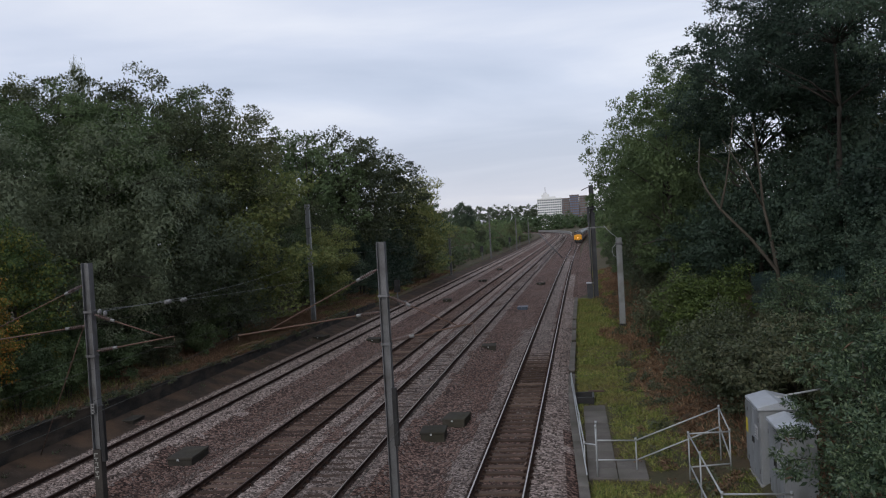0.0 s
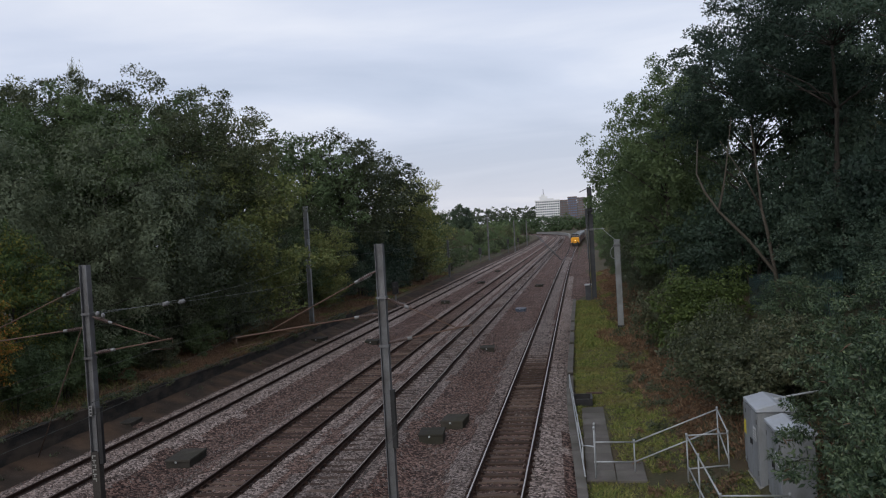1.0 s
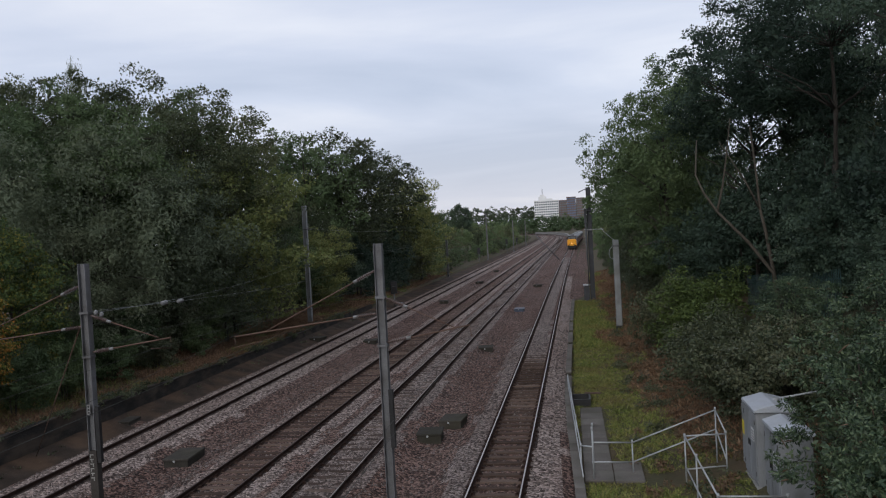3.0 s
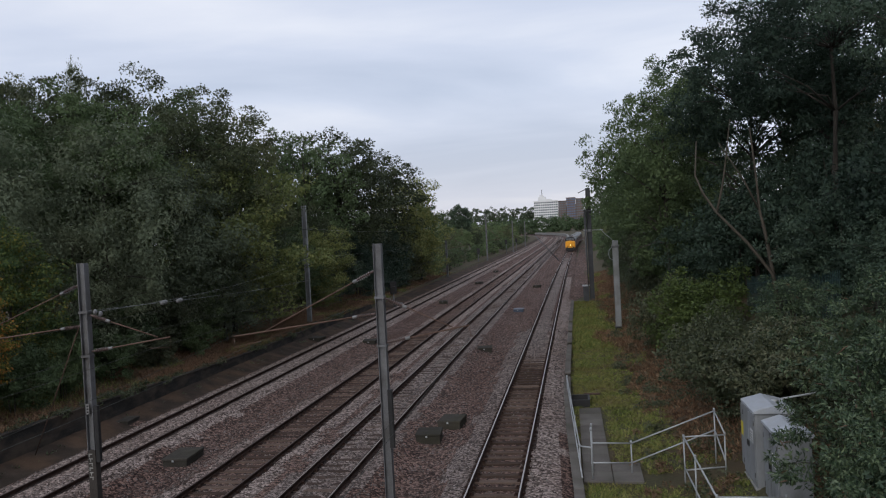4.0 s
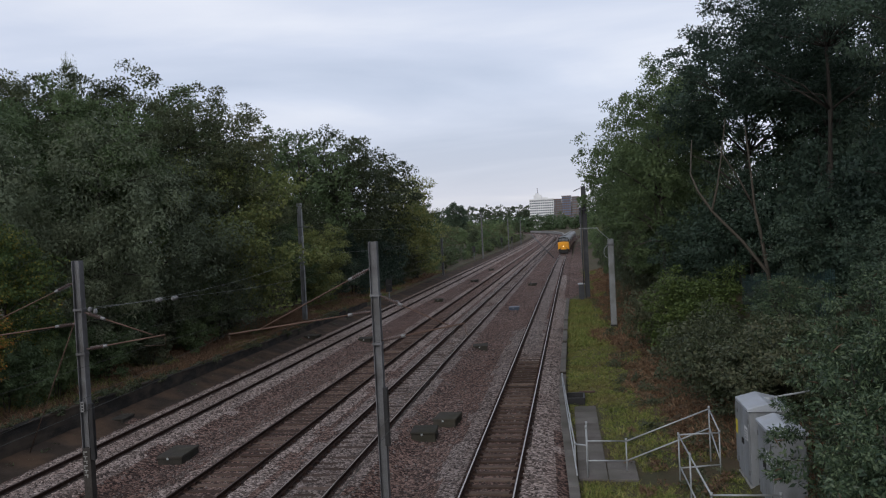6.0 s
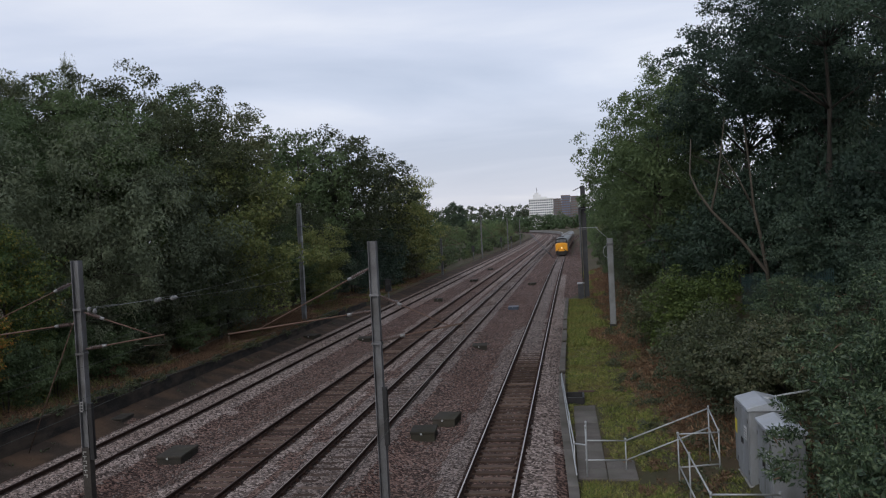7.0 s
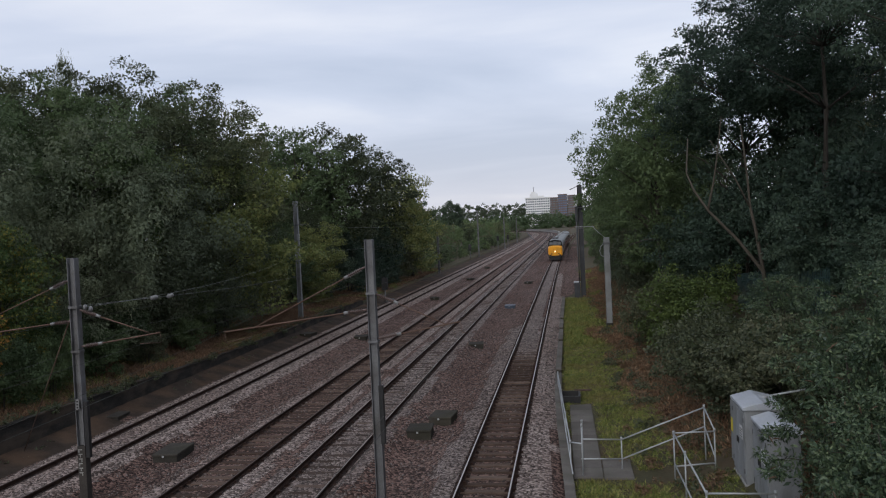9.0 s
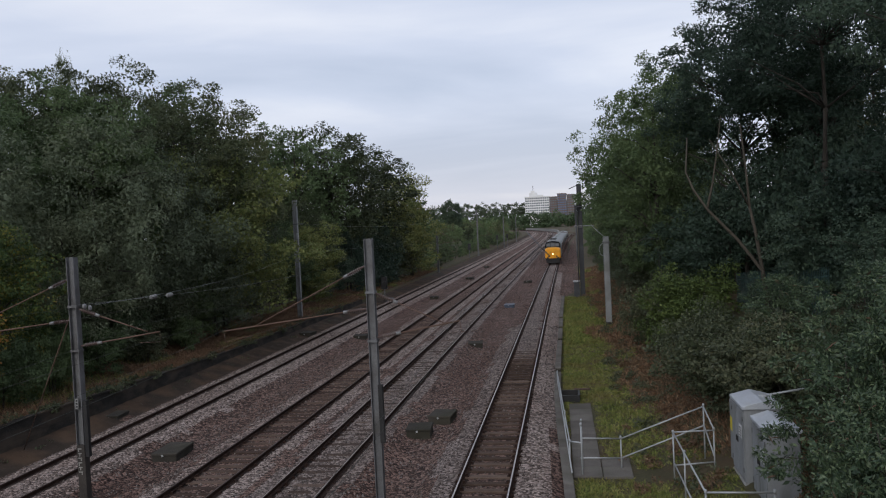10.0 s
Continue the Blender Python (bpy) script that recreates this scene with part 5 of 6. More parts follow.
handrail("galvanised tube guard frame in front of the cabinets", [(3.92, 24.7, 1.22), (2.76, 24.52, 1.2), (2.79, 22.4, 1.2), (2.82, 19.17, 1.2), (4.3, 19.16, 1.2)],
         [((2.76, 24.52, 1.18), (3.92, 24.7, 1.18)), ((2.79, 24.52, 0.22), (3.92, 24.7, 0.26)), ((2.76, 24.52, 1.18), (2.82, 19.17, 1.18)),
          ((2.76, 24.52, 0.3), (2.82, 19.17, 0.3)), ((2.82, 19.17, 1.18), (4.3, 19.16, 1.18))])

M_CASE = surface("grey_painted_steel", [(0.2, (0.19, 0.198, 0.205)), (0.5, (0.245, 0.255, 0.263)), (0.8, (0.30, 0.312, 0.32))], 1.2, 25, 0.55, 0.1, 0.08, 0.003, stain=(0.10, 0.10, 0.095), stain_scale=1.8, stain_amount=0.5, stretch_by=(1, 1, 0.4))
M_CASE_TOP = surface("pale_cap_steel", [(0.2, (0.28, 0.30, 0.33)), (0.5, (0.38, 0.40, 0.435)), (0.8, (0.48, 0.51, 0.54))], 1.2, 25, 0.45, 0.1, 0.05, 0.003, stain=(0.3, 0.3, 0.28), stain_scale=2.5, stain_amount=0.35)
M_YELLOW = surface("yellow_sign", [(0.3, (0.55, 0.45, 0.02)), (0.7, (0.70, 0.58, 0.04))], 3, 30, 0.5, 0, 0.02)
M_LABEL = surface("white_label", [(0.3, (0.5, 0.5, 0.5)), (0.7, (0.68, 0.68, 0.67))], 3, 30, 0.5, 0, 0.02)


def cabinet(x, y, z, w, d, h, label, vent=True):
    """A lineside equipment case: plinth, body, two doors on the track side, gabled overhanging cap."""
    c = thing("equipment_cabinet", pose(x, y, z), label, "cabinet", "lineside cabinets")
    bm = bmesh.new()
    box(bm, -0.04, w + 0.04, -0.04, d + 0.04, -0.3, 0.12, 0.02)
    part("plinth", bm, M_CONCRETE, c)
    bm = bmesh.new()
    box(bm, 0, w, 0, d, 0.12, h, 0.012)
    part("body", bm, M_CASE, c)
    for k in range(2):
        bm = bmesh.new()
        box(bm, -0.028, -0.001, 0.04 + k * d / 2, d / 2 - 0.02 + k * d / 2, 0.2, h - 0.08, 0.008)
        door = part("door", bm, M_CASE, c)
        bm = bmesh.new()
        yy = d / 2 - 0.09 if k == 0 else d / 2 + 0.07
        box(bm, -0.06, -0.029, yy, yy + 0.04, h * 0.5, h * 0.5 + 0.16, 0.006)
        part("handle", bm, M_DARK, door, "black handle")
        for zz in (0.4, h - 0.35):
            bm = bmesh.new()
            yh = 0.05 if k == 0 else d - 0.05
            rod(bm, (-0.032, yh, zz), (-0.032, yh, zz + 0.12), 0.014)
            part("hinge", bm, M_STEEL, door)
    bm = bmesh.new()
    box(bm, -0.034, -0.03, d * 0.12, d * 0.36, h - 0.85, h - 0.5)
    lab = part("label", bm, M_LABEL, c, "white notice with faded bars")
    for k in range(4):
        bm = bmesh.new()
        box(bm, -0.0375, -0.0345, d * 0.15, d * 0.33, h - 0.81 + 0.07 * k, h - 0.785 + 0.07 * k)
        part("bar", bm, M_DARK, lab)
    # gabled cap
    bm = bmesh.new()
    o = 0.06
    prof = [(-o, h - 0.02), (-o, h + 0.06), (w / 2, h + 0.20), (w + o, h + 0.06), (w + o, h - 0.02)]
    rings = [[bm.verts.new((px, yy, pz)) for px, pz in prof] for yy in (-o, d + o)]
    n = len(prof)
    for k in range(n):
        bm.faces.new((rings[0][k], rings[0][(k + 1) % n], rings[1][(k + 1) % n], rings[1][k]))
    bm.faces.new(rings[0][::-1])
    bm.faces.new(rings[1])
    bmesh.ops.recalc_face_normals(bm, faces=bm.faces)
    bmesh.ops.bevel(bm, geom=list(bm.edges), offset=0.012, segments=1, affect="EDGES")
    cap = part("cap", bm, M_CASE_TOP, c, "pale gabled steel cap")
    if vent:
        bm = bmesh.new()
        rod(bm, (w * 0.72, d * 0.55, h + 0.12), (w * 0.72, d * 0.55, h + 0.2), 0.13, 0.11, 16)
        part("vent", bm, M_STEEL_PALE, cap)
    return c


cabinet(4.56, 21.0, 0.02, 0.78, 1.5, 2.02, "grey steel equipment cabinet with a pale gabled cap", False)
cabinet(4.42, 22.9, 0.08, 0.95, 1.55, 2.12, "grey steel equipment cabinet with a round roof vent")
thin = thing("equipment_cabinet", pose(4.5, 24.55, 0.15), "narrow grey steel cabinet with a yellow notice", "cabinet", "lineside cabinets")
bm = bmesh.new()
box(bm, 0, 0.5, 0, 0.75, -0.2, 1.85, 0.015)
part("body", bm, M_CASE, thin)
bm = bmesh.new()
box(bm, -0.02, -0.001, 0.05, 0.7, 0.1, 1.8, 0.006)
part("door", bm, M_CASE, thin)
bm = bmesh.new()
box(bm, -0.027, -0.021, 0.12, 0.62, 0.95, 1.35)
part("notice", bm, M_YELLOW, thin, "yellow warning notice")
pipe = thing("pipe", Matrix(), "thin pale pipe sloping behind the cabinets", "pipe")
bm = bmesh.new()
rod(bm, (5.0, 24.4, 2.18), (6.35, 24.2, 2.45), 0.03)
part("tube", bm, M_STEEL_PALE, pipe)
bm = bmesh.new()
rod(bm, (5.45, 24.31, 0.2), (5.45, 24.31, 2.27), 0.03)
part("post", bm, M_STEEL_PALE, pipe)

small_box = thing("relay_box", pose(0.72, 83.2, -0.36), "small grey relay box with a pale lid on the verge", "cabinet")
bm = bmesh.new()
box(bm, -0.28, 0.28, -0.25, 0.25, -0.2, 1.55, 0.02)
part("body", bm, M_STEEL_DARK, small_box)
bm = bmesh.new()
box(bm, -0.34, 0.34, -0.3, 0.3, 1.552, 1.68, 0.03)
part("lid", bm, M_CASE_TOP, small_box)


def signal(x, y, z, h, label, base=True):
    s = thing("signal", pose(x, y, z), label, "railway signal", "signals beside the line")
    bm = bmesh.new()
    rod(bm, (0, 0, -0.2), (0, 0, h - 0.9), 0.07)
    part("post", bm, M_STEEL, s, "grey post")
    bm = bmesh.new()
    box(bm, -0.32, 0.32, -0.16, 0.16, h - 1.3, h, 0.05)
    head = part("head", bm, M_DARK, s, "black backboard")
    bm = bmesh.new()
    box(bm, 0.1, 0.32, -0.30, -0.16, h - 0.9, h - 0.5, 0.02)
    part("hood", bm, M_DARK, head)
    if base:
        bm = bmesh.new()
        box(bm, 0.1, 0.9, -0.2, 0.3, -0.1, 0.45, 0.03)
        part("junction_box", bm, M_STEEL, s, "grey junction box")


signal(-19.25, 86, -0.45, 2.7, "short signal with black backboard beside the outer line")
signal(-20.6, 176, -0.45, 3.6, "distant signal with black backboard", False)
signal(-19.6, 236, -0.45, 4.2, "distant signal with black backboard", False)
signal(-18.6, 262, -0.45, 4.0, "distant signal with black backboard", False)

# green palisade fence half hidden under the trees
fence = thing("palisade_fence", Matrix(), "dark green steel palisade fence under the trees", "fence")
M_FENCE = surface("dark_green_paint", [(0.3, (0.010, 0.030, 0.030)), (0.7, (0.022, 0.055, 0.052))], 3, 30, 0.5, 0, 0.05)
pale_bm = bmesh.new()
box(pale_bm, -0.035, 0.035, -0.012, 0.012, -0.3, 1.7)
box(pale_bm, -0.02, 0.02, -0.010, 0.010, 1.7, 1.8)
me_pale = bpy.data.meshes.new("pale")
pale_bm.to_mesh(me_pale)
pale_bm.free()
me_pale.materials.append(M_FENCE)
for k in range(70):
    f = k / 69
    x, y = 9.6 - 1.2 * f, 33 + 11 * f
    shared("pale", me_pale, fence, pose(x, y, ground_z(x, y), 0, 0, 84))
for zz in (0.35, 1.45):
    bm = bmesh.new()
    tube_path(bm, [(9.63 - 1.2 * f, 33 + 11 * f, ground_z(9.6 - 1.2 * f, 33 + 11 * f) + zz) for f in (0, 0.25, 0.5, 0.75, 1)], 0.03, 4)
    part("rail", bm, M_FENCE, fence)


# ---- far buildings ----
def tower_block(name, x0, x1, y0, y1, z0, z1, storeys, bays, wall_mat, pane_mat, label):
    b = thing(name, Matrix(), label, "building", "buildings on the skyline")
    bm = bmesh.new()
    box(bm, x0, x1, y0, y1, -6, z1)
    part("wall", bm, wall_mat, b)
    bm = bmesh.new()
    box(bm, x0 - 0.4, x1 + 0.4, y0 - 0.4, y1 + 0.4, z1 + 0.01, z1 + 0.8)
    part("roof", bm, wall_mat, b)
    sh, bw = (z1 - z0) / storeys, (x1 - x0) / bays
    bm = bmesh.new()
    box(bm, -bw * 0.36, bw * 0.36, -0.12, 0.1, 0, sh * 0.52)
    me = bpy.data.meshes.new("window")
    bm.to_mesh(me)
    bm.free()
    me.materials.append(pane_mat)
    for s in range(storeys):
        for k in range(bays):
            shared("window", me, b, pose(x0 + bw * (k + 0.5), y0, z0 + sh * (s + 0.25)))
    return b


M_WHITE = surface("white_render", [(0.3, (0.60, 0.60, 0.60)), (0.7, (0.72, 0.72, 0.71))], 0.2, 1.5, 0.8, 0, 0)
M_BROWN = surface("brown_brick", [(0.3, (0.10, 0.072, 0.066)), (0.7, (0.16, 0.118, 0.105))], 0.2, 2, 0.85, 0, 0)
M_PANE = surface("dark_window", [(0.3, (0.10, 0.115, 0.13)), (0.7, (0.17, 0.19, 0.21))], 0.3, 2, 0.25, 0, 0)
M_PANE_BLUE = surface("blue_window", [(0.3, (0.08, 0.12, 0.19)), (0.7, (0.13, 0.18, 0.27))], 0.3, 2, 0.25, 0, 0)
white = tower_block("tower_block", -52.7, -21.6, 1100, 1118, 12, 37.5, 8, 11, M_WHITE, M_PANE, "white office tower with rows of dark windows")
bm = bmesh.new()
box(bm, -47, -37, 1103, 1113, 38.3, 43.5)
part("plant_room", bm, M_WHITE, white)
bm = bmesh.new()
box(bm, -36.8, -29, 1104, 1112, 38.3, 40.6)
box(bm, -45, -40, 1105, 1111, 43.5, 46.0)
part("lift_house", bm, M_WHITE, white)
bm = bmesh.new()
rod(bm, (-42.0, 1108, 43.5), (-42.0, 1108, 53), 0.35)
part("mast", bm, M_STEEL, white)
tower_block("tower_block", -21.0, -11.0, 1102, 1120, 12, 36.5, 8, 3, M_BROWN, M_PANE, "brown brick office block on the skyline")
tower_block("tower_block", -10.6, 1.0, 1096, 1116, 12, 40.0, 9, 4, M_BROWN, M_PANE_BLUE, "brown office block with blue glazing")
tower_block("tower_block", 1.4, 10.5, 1099, 1118, 12, 38.5, 8, 3, M_BROWN, M_PANE, "brown brick office block on the skyline")
# low light parapet of a bridge where the lines bend away
para = thing("bridge_parapet", Matrix(), "low pale parapet across the far bend", "parapet")
for nm, h0, h1, half in (("wall", -1.0, 1.0, 0.25), ("coping", 1.004, 1.25, 0.4)):
    bm = bmesh.new()
    rings = []
    for y in range(425, 686, 20):
        x = track_x(1, y) + 3.4
        rings.append([bm.verts.new((x + a, y, z)) for a, z in ((-half, h0), (half, h0), (half, h1), (-half, h1))])
    for a, b in zip(rings, rings[1:]):
        for k in range(4):
            bm.faces.new((a[k], a[(k + 1) % 4], b[(k + 1) % 4], b[k]))
    bm.faces.new(rings[0][::-1])
    bm.faces.new(rings[-1])
    bmesh.ops.recalc_face_normals(bm, faces=bm.faces)
    part(nm, bm, M_CONCRETE, para)


# ---- grass, dead bracken, weeds ----
def blades(name, spots, seed, mat, label, length, width, tuft=9):
    g2 = np.random.default_rng(seed)
    P = np.repeat(np.array(spots, float), tuft, axis=0)
    n = len(P)
    P[:, :2] += g2.normal(size=(n, 2)) * 0.07
    a = g2.random(n) * 6.283
    ln = length * g2.uniform(0.5, 1.4, n)
    lean = g2.normal(size=(n, 2)) * 0.75
    tip = P + np.stack([lean[:, 0] * ln, lean[:, 1] * ln, ln * 0.9], 1)
    sd = np.stack([np.cos(a), np.sin(a), np.zeros(n)], 1) * width
    V = np.stack([P - sd, P + sd, tip], 1).reshape(-1, 3)
    me = bpy.data.meshes.new(name)
    me.vertices.add(3 * n)
    me.vertices.foreach_set("co", V.ravel())
    me.loops.add(3 * n)
    me.loops.foreach_set("vertex_index", np.arange(3 * n, dtype=np.int32))
    me.polygons.add(n)
    me.polygons.foreach_set("loop_start", np.arange(0, 3 * n, 3, dtype=np.int32))
    me.polygons.foreach_set("loop_total", np.full(n, 3, dtype=np.int32))
    me.update()
    me.validate()
    me.materials.append(mat)
    return tagged(new(name, me), label, "grass", kind="stuff")


g = random.Random(9)
green, dead = [], []
for _ in range(24000):
    y = 17 + 95 * g.random() ** 1.5
    x = kerb_x(y) + 0.25 + 6.5 * g.random() ** 1.2
    if -0.25 < x < 0.85 and 25 < y < 35.4:
        continue
    if (0.7 < x < 1.75 and 25 < y < 27.2) or (1.7 < x < 4.4 and 24.6 < y < 26) or (4.4 < x < 5.4 and 20.9 < y < 25.3):
        continue
    if y > 83 and x - (track_x(0, y) - TRACKS[0]) < 1.4:
        continue
    q = (x, y, ground_z(x, y) - 0.02)
    mix = noise.noise((x * 0.55, y * 0.22, 1)) * 0.9 + (x - 2.0) * 0.5 - 0.9 * (1 - smoothstep(26, 31, y))
    (dead if mix > 0.12 + 0.3 * g.random() else green).append(q)
blades("grass", green, 1, M_GRASS, "uneven green verge grass", 0.11, 0.02)
blades("dead_bracken", dead, 2, M_DRY, "russet dead bracken and leaf litter", 0.13, 0.03, 7)
verge, verge_dead = [], []
for _ in range(5000):
    y = 52 + 75 * g.random()
    x = kerb_x(y) + 0.25 + 5.0 * g.random() ** 1.3 + (5.3e-5 * (y - 85) ** 2 if y > 85 else 0)
    if y > 83 and x - (track_x(0, y) - TRACKS[0]) < 1.4:
        continue
    if noise.noise((x * 0.5, y * 0.15, 9)) + (x - 1.6) * 0.3 > 0.1:
        verge_dead.append((x, y, ground_z(x, y) - 0.03))
    else:
        verge.append((x, y, ground_z(x, y) - 0.03))
blades("dead_bracken", verge_dead, 7, M_DRY, "withered stalks along the far verge", 0.26, 0.035, 7)
blades("grass", verge, 6, M_GRASS, "coarse green grass along the far verge", 0.26, 0.035, 7)
west, west_dead = [], []
for k in range(12000):
    y = 18 + 120 * g.random() ** 1.3 if k < 9000 else 45 + 40 * g.random()
    x = -20.98 - 4.4 * g.random() + bend(y)
    (west_dead if noise.noise((x * 0.4, y * 0.2, 5)) + 0.25 > 0.3 * g.random() else west).append((x, y, ground_z(x, y) - 0.02))
blades("grass", west, 3, M_GRASS, "tufted grass on the bank above the wall", 0.3, 0.014)
bracken = []
for _ in range(4200):
    y = 48 + 38 * g.random()
    x = -21.05 - 3.4 * g.random()
    if noise.noise((x * 0.5, y * 0.25, 14)) > -0.25:
        bracken.append((x, y, ground_z(x, y) - 0.02))
blades("dead_bracken", bracken, 8, M_DRY, "orange-brown bracken between the wall and the wood", 0.3, 0.035, 8)
blades("dead_bracken", west_dead, 4, M_DRY, "straw-coloured dead grass and bracken above the wall", 0.35, 0.016)


# ---- the train: a diesel locomotive and five coaches ----
M_NOSE = surface("warning_yellow_paint", [(0.3, (0.62, 0.25, 0.008)), (0.7, (0.76, 0.33, 0.012))], 1.5, 20, 0.45, 0, 0.04, stain=(0.3, 0.16, 0.03), stain_scale=1.2, stain_amount=0.3, kind="object")
M_LOCO = surface("dark_blue_grey_paint", [(0.3, (0.030, 0.036, 0.050)), (0.7, (0.060, 0.068, 0.085))], 1.2, 20, 0.45, 0, 0.05, kind="object")
M_ROOF = surface("grimy_grey_roof", [(0.3, (0.13, 0.14, 0.14)), (0.7, (0.24, 0.25, 0.25))], 0.8, 12, 0.7, 0, 0.08, kind="object")
M_COACH = surface("maroon_coach_paint", [(0.3, (0.085, 0.030, 0.022)), (0.7, (0.14, 0.055, 0.04))], 0.8, 15, 0.4, 0, 0.03, kind="object")
M_GLASS = surface("cab_glass", [(0.3, (0.02, 0.026, 0.034)), (0.7, (0.035, 0.043, 0.054))], 1, 10, 0.35, 0, 0, spec=0.35, kind="object")
M_CAB = surface("matt_black_cab_front", [(0.3, (0.006, 0.006, 0.007)), (0.7, (0.014, 0.014, 0.015))], 1, 10, 0.9, 0, 0, spec=0.05, kind="object")
M_LAMP = glow("lit_headlamp", (1.0, 0.78, 0.42), 2.6)


def loft(bm, sections, mats=None):
    """Skins closed outlines of equal length, one after another."""
    rings = [[bm.verts.new(p) for p in s] for s in sections]
    n = len(rings[0])
    for a, b in zip(rings, rings[1:]):
        for k in range(n):
            f = bm.faces.new((a[k], a[(k + 1) % n], b[(k + 1) % n], b[k]))
            if mats:
                f.material_index = mats[k]
    for r in (rings[0][::-1], rings[-1]):
        bm.faces.new(r)
    bmesh.ops.recalc_face_normals(bm, faces=bm.faces)


def shell(y, half, z0, z1, crown, pull=0.0):
    """Cross-section of a railway vehicle at y."""
    pts = [(-half + 0.06, z0), (-half, z0 + 0.35), (-half, z1)]
    for k in range(1, 8):
        a = math.pi * k / 8
        pts.append((-half * math.cos(a) * (1 - 0.06 * math.sin(a)), z1 + (crown - z1) * math.sin(a) ** 0.8))
    pts += [(half, z1), (half, z0 + 0.35), (half - 0.06, z0)]
    return [(x, y + pull * (z - z0), z) for x, z in pts]


def bogie(parent, y, axles):
    bm = bmesh.new()
    box(bm, -1.12, -1.0, y - 1.9, y + 1.9, 0.42, 0.78, 0.03)
    box(bm, 1.0, 1.12, y - 1.9, y + 1.9, 0.42, 0.78, 0.03)
    box(bm, -1.0, 1.0, y - 0.3, y + 0.3, 0.45, 0.85, 0.03)
    frame_part = part("bogie", bm, M_DARK, parent, "grimy black bogie frame")
    for a in axles:
        bm = bmesh.new()
        for s in (-0.76, 0.76):
            rod(bm, (s - 0.06, y + a, 0.52), (s + 0.06, y + a, 0.52), 0.515, None, 20)
        rod(bm, (-0.7, y + a, 0.52), (0.7, y + a, 0.52), 0.08)
        part("wheelset", bm, M_RAIL_SIDE, frame_part)


def locomotive():
    """Nose-ended diesel; its front at the origin, its length along +y."""
    t = thing("locomotive", Matrix(), "diesel locomotive with yellow nose, dark body and lit headlamp", "locomotive")
    bm = bmesh.new()
    loft(bm, [shell(1.75, 1.32, 1.0, 2.90, 3.88), shell(2.35, 1.35, 1.0, 3.0, 4.0), shell(16.4, 1.35, 1.0, 3.0, 4.0), shell(17.0, 1.32, 1.0, 2.90, 3.88)],
         [0, 0, 1, 1, 1, 1, 1, 1, 1, 1, 1, 0, 0, 0][:13])
    part("body", bm, [M_LOCO, M_ROOF], t)
    # rounded nose, both ends
    for nm, y0, s, label in (("nose", 0.0, 1, "rounded warning-yellow nose"), ("tail_nose", 18.75, -1, "rounded yellow rear nose")):
        bm = bmesh.new()
        sec = []
        for f, half, top in ((0.0, 1.10, 2.50), (0.10, 1.22, 2.62), (0.4, 1.28, 2.70), (1.2, 1.31, 2.74), (1.78, 1.32, 2.76)):
            y = y0 + s * f
            pts = [(-half, 1.0), (-half, top - 0.45), (-half * 0.96, top - 0.2), (-half * 0.8, top - 0.04), (-half * 0.4, top + 0.04), (0, top + 0.06),
                   (half * 0.4, top + 0.04), (half * 0.8, top - 0.04), (half * 0.96, top - 0.2), (half, top - 0.45), (half, 1.0)]
            sec.append([(x, y, z) for x, z in pts])
        loft(bm, sec)
        nose = part(nm, bm, M_NOSE, t, label)
        if s == 1:
            bm = bmesh.new()
            rod(bm, (0, -0.05, 1.72), (0, 0.02, 1.72), 0.12, None, 20)
            part("headlamp", bm, M_LAMP, nose, "lit headlamp")
            for x in (-0.62, 0.62):
                bm = bmesh.new()
                box(bm, x - 0.16, x + 0.16, -0.025, 0.03, 1.22, 1.42, 0.015)
                part("marker_light", bm, M_DARK, nose)
            bm = bmesh.new()
            for x in (-0.33, 0.33):
                box(bm, x - 0.012, x + 0.012, -0.012, 0.02, 1.1, 2.2)
            part("nose_door_seam", bm, M_DARK, nose)
    # windscreen band: black surround with three panes, sloping back above the nose
    bm = bmesh.new()
    loft(bm, [[(x, 1.45 + 0.2 * (z - 2.78), z) for x, z in ((-1.29, 2.76), (-1.28, 3.12), (-1.08, 3.62), (0, 3.78), (1.08, 3.62), (1.28, 3.12), (1.29, 2.76))],
              [(x, 2.0, z) for x, z in ((-1.30, 2.76), (-1.29, 3.12), (-1.11, 3.66), (0, 3.83), (1.11, 3.66), (1.29, 3.12), (1.30, 2.76))]])
    surround = part("windscreen_surround", bm, M_CAB, t, "black windscreen surround")
    for x0, x1 in ((-1.12, -0.44), (-0.36, 0.36), (0.44, 1.12)):
        bm = bmesh.new()
        top = 3.56 if abs(x0 + x1) < 0.1 else 3.46
        q = [(x0, 2.90), (x1, 2.90), (x1 * 0.93, top), (x0 * 0.93, top)]
        lo = [bm.verts.new((x, 1.42 + 0.2 * (z - 2.78), z)) for x, z in q]
        hi = [bm.verts.new((x, 1.47 + 0.2 * (z - 2.78), z)) for x, z in q]
        bm.faces.new(lo)
        bm.faces.new(hi[::-1])
        for k in range(4):
            bm.faces.new((lo[k], hi[k], hi[(k + 1) % 4], lo[(k + 1) % 4]))
        bmesh.ops.recalc_face_normals(bm, faces=bm.faces)
        part("windscreen_pane", bm, M_GLASS, surround, "grey windscreen pane")
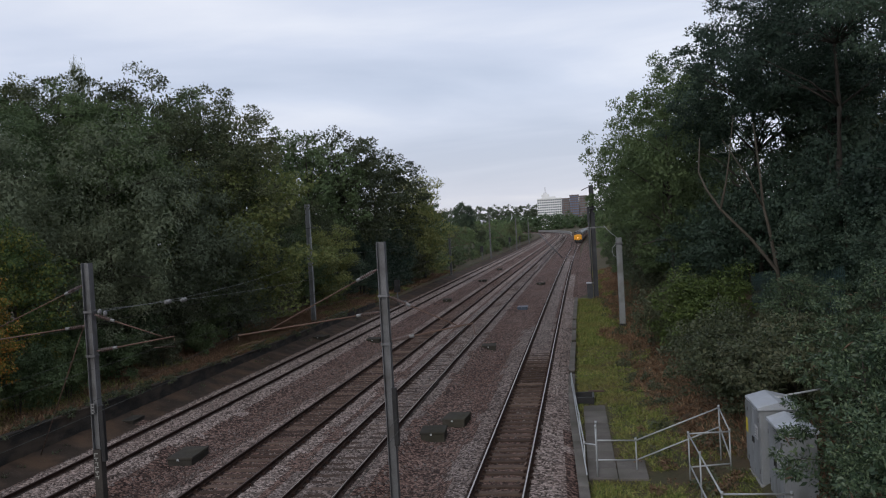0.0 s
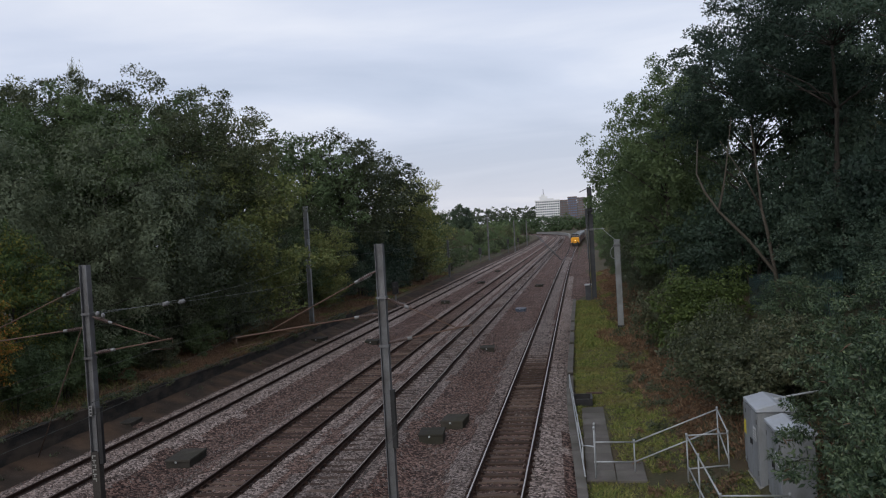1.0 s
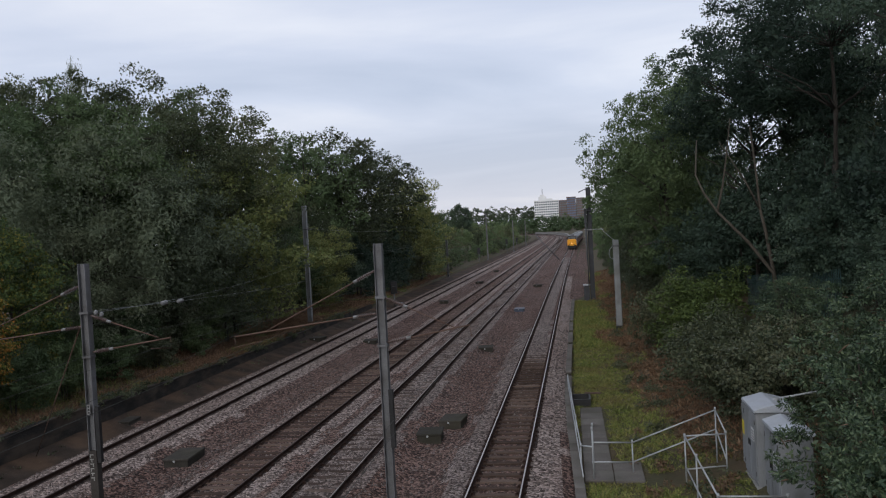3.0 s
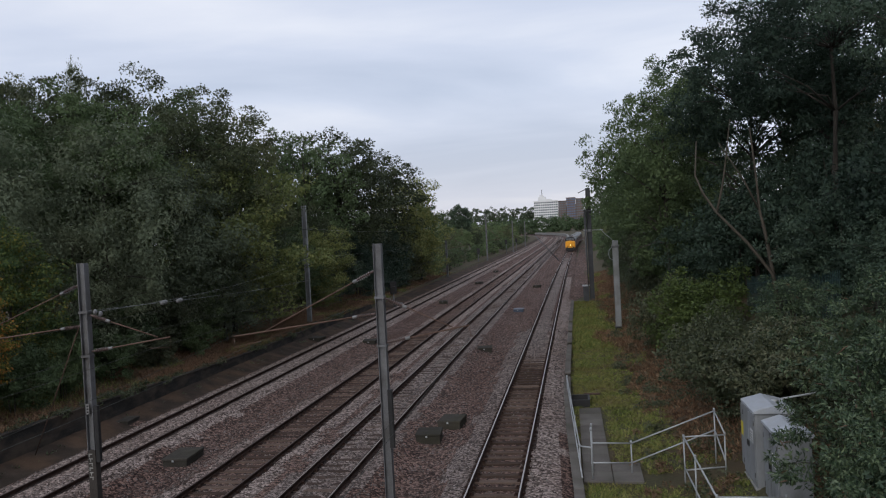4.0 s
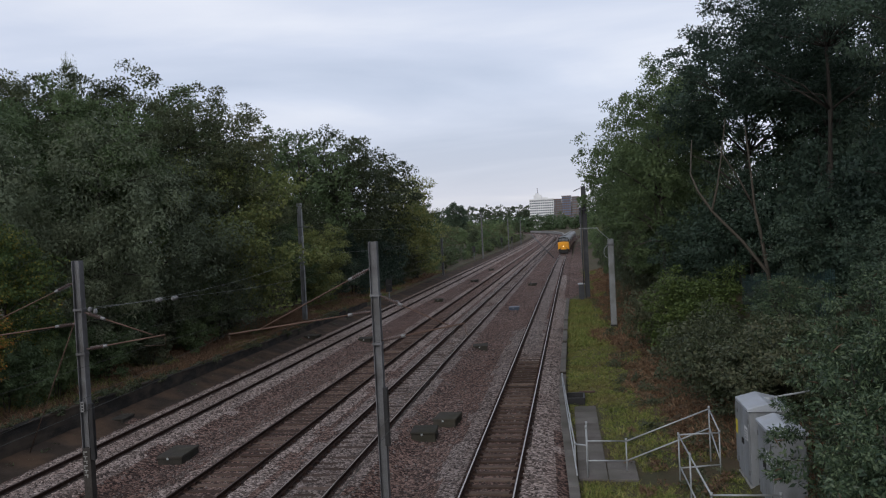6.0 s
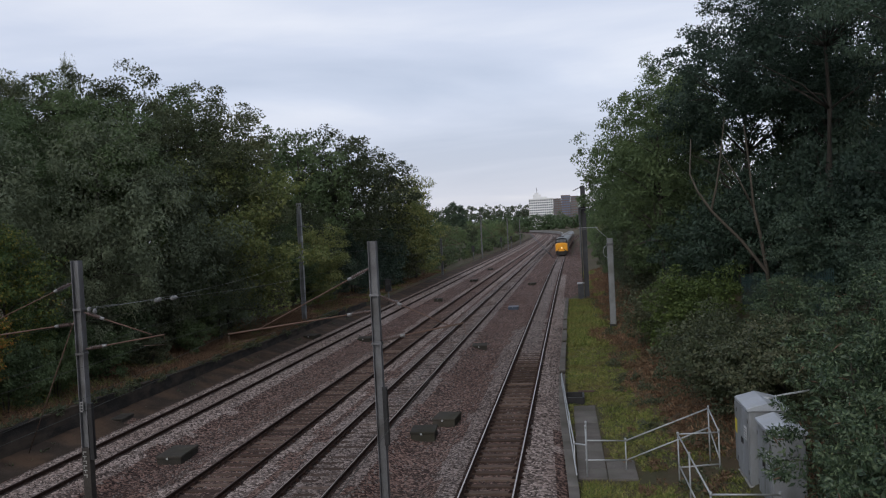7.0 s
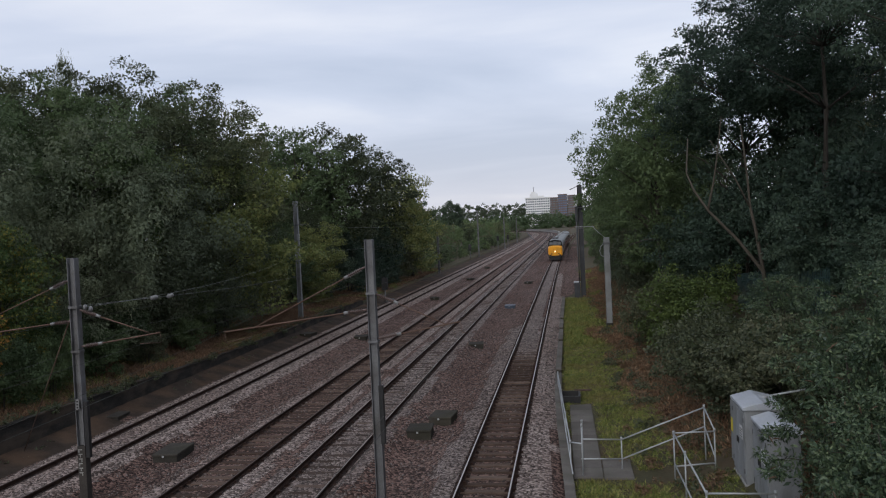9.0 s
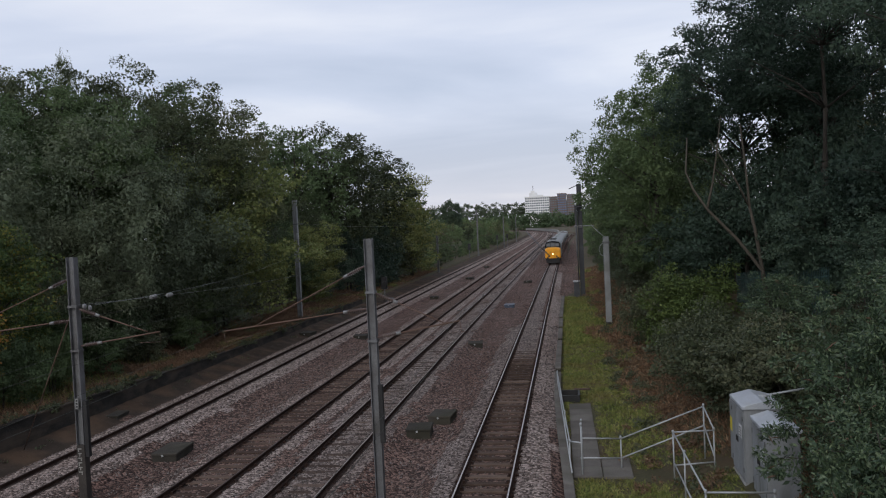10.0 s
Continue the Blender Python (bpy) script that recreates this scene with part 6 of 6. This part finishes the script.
    # buffer beam, buffers, underframe
    for y, s in ((0.12, -1), (18.63, 1)):
        bm = bmesh.new()
        box(bm, -1.2, 1.2, y - 0.1, y + 0.1, 0.72, 1.0, 0.02)
        beam = part("buffer_beam", bm, M_DARK, t, "black buffer beam")
        for x in (-0.86, 0.86):
            bm = bmesh.new()
            rod(bm, (x, y, 0.98), (x, y + s * 0.45, 0.98), 0.09)
            rod(bm, (x, y + s * 0.45, 0.98), (x, y + s * 0.5, 0.98), 0.24, None, 16)
            part("buffer", bm, M_DARK, beam)
        bm = bmesh.new()
        box(bm, -1.1, 1.1, y + s * 0.1 - 0.04, y + s * 0.1 + 0.04, 0.22, 0.7, 0.02)
        part("snow_plough", bm, M_DARK, beam)
    bm = bmesh.new()
    box(bm, -1.15, 1.15, 7.0, 11.8, 0.35, 1.0, 0.06)
    part("fuel_tank", bm, M_DARK, t)
    bogie(t, 4.2, (-1.75, 0.1, 1.75))
    bogie(t, 14.5, (-1.75, -0.1, 1.75))
    for y in (5.0, 8.5, 12.0):
        bm = bmesh.new()
        rod(bm, (0, y, 3.96), (0, y, 4.07), 0.55, 0.5, 18)
        part("roof_fan", bm, M_DARK, t, "dark round roof grille")
    for s in (-1, 1):
        for y in (3.3, 6.0, 9.5, 13.0):
            bm = bmesh.new()
            box(bm, s * 1.345, s * 1.365, y, y + 1.1, 1.95, 2.6, 0.0)
            part("side_grille", bm, M_DARK, t)
    return t


def coach():
    """Twenty-metre passenger coach, its front at the origin, its length along +y."""
    t = thing("passenger_coach", Matrix(), "maroon passenger coach with grimy grey roof", "railway coach", "coaches of the train")
    bm = bmesh.new()
    mats = [0, 0, 1, 1, 1, 1, 1, 1, 1, 1, 0, 0, 0]
    loft(bm, [shell(0.25, 1.30, 1.0, 2.95, 3.76), shell(0.4, 1.38, 1.0, 2.98, 3.82), shell(19.5, 1.38, 1.0, 2.98, 3.82), shell(19.65, 1.30, 1.0, 2.95, 3.76)], mats)
    part("body", bm, [M_COACH, M_ROOF], t)
    bm = bmesh.new()
    box(bm, -0.012, 0.012, -0.62, 0.62, 0, 0.82)
    me = bpy.data.meshes.new("window")
    bm.to_mesh(me)
    bm.free()
    me.materials.append(M_GLASS)
    for s in (-1, 1):
        for k in range(9):
            shared("window", me, t, pose(s * 1.385, 2.4 + 1.88 * k, 1.98))
        for y in (0.75, 18.4):
            bm = bmesh.new()
            box(bm, s * 1.378, s * 1.40, y, y + 0.8, 1.1, 2.9)
            part("door", bm, M_COACH, t)
    bm = bmesh.new()
    box(bm, -0.5, 0.5, 0.0, 0.26, 1.0, 3.3, 0.05)
    box(bm, -0.5, 0.5, 19.64, 19.9, 1.0, 3.3, 0.05)
    part("gangway", bm, M_DARK, t)
    bm = bmesh.new()
    box(bm, -1.1, 1.1, 6.5, 13.2, 0.45, 0.98, 0.05)
    part("underframe", bm, M_DARK, t)
    bogie(t, 3.0, (-1.3, 1.3))
    bogie(t, 16.9, (-1.3, 1.3))
    for k in range(6):
        bm = bmesh.new()
        rod(bm, (0, 2.5 + 3 * k, 3.79), (0, 2.5 + 3 * k, 3.9), 0.18, 0.15, 12)
        part("roof_vent", bm, M_ROOF, t)
    return t


loco = locomotive()
first = coach()
coaches = [first] + [copy_thing(first, Matrix()) for _ in range(4)]
TRAIN = [(loco, 0.0, 18.75)] + [(c, 19.2 + 20.2 * k, 19.9) for k, c in enumerate(coaches)]


def motions():
    """The train runs towards the bridge along the nearest line, about 50 km/h."""
    for ob, behind, length in TRAIN:
        rows = []
        for k in range(11):
            y0 = 278.5 - 13.85 * k + behind
            y1 = y0 + length
            x0, x1 = track_x(0, y0), track_x(0, y1)
            rows.append((float(k), pose(x0, y0, 0.0, 0, 0, -math.degrees(math.atan2(x1 - x0, y1 - y0)))))
        walk(ob, rows)


motions()
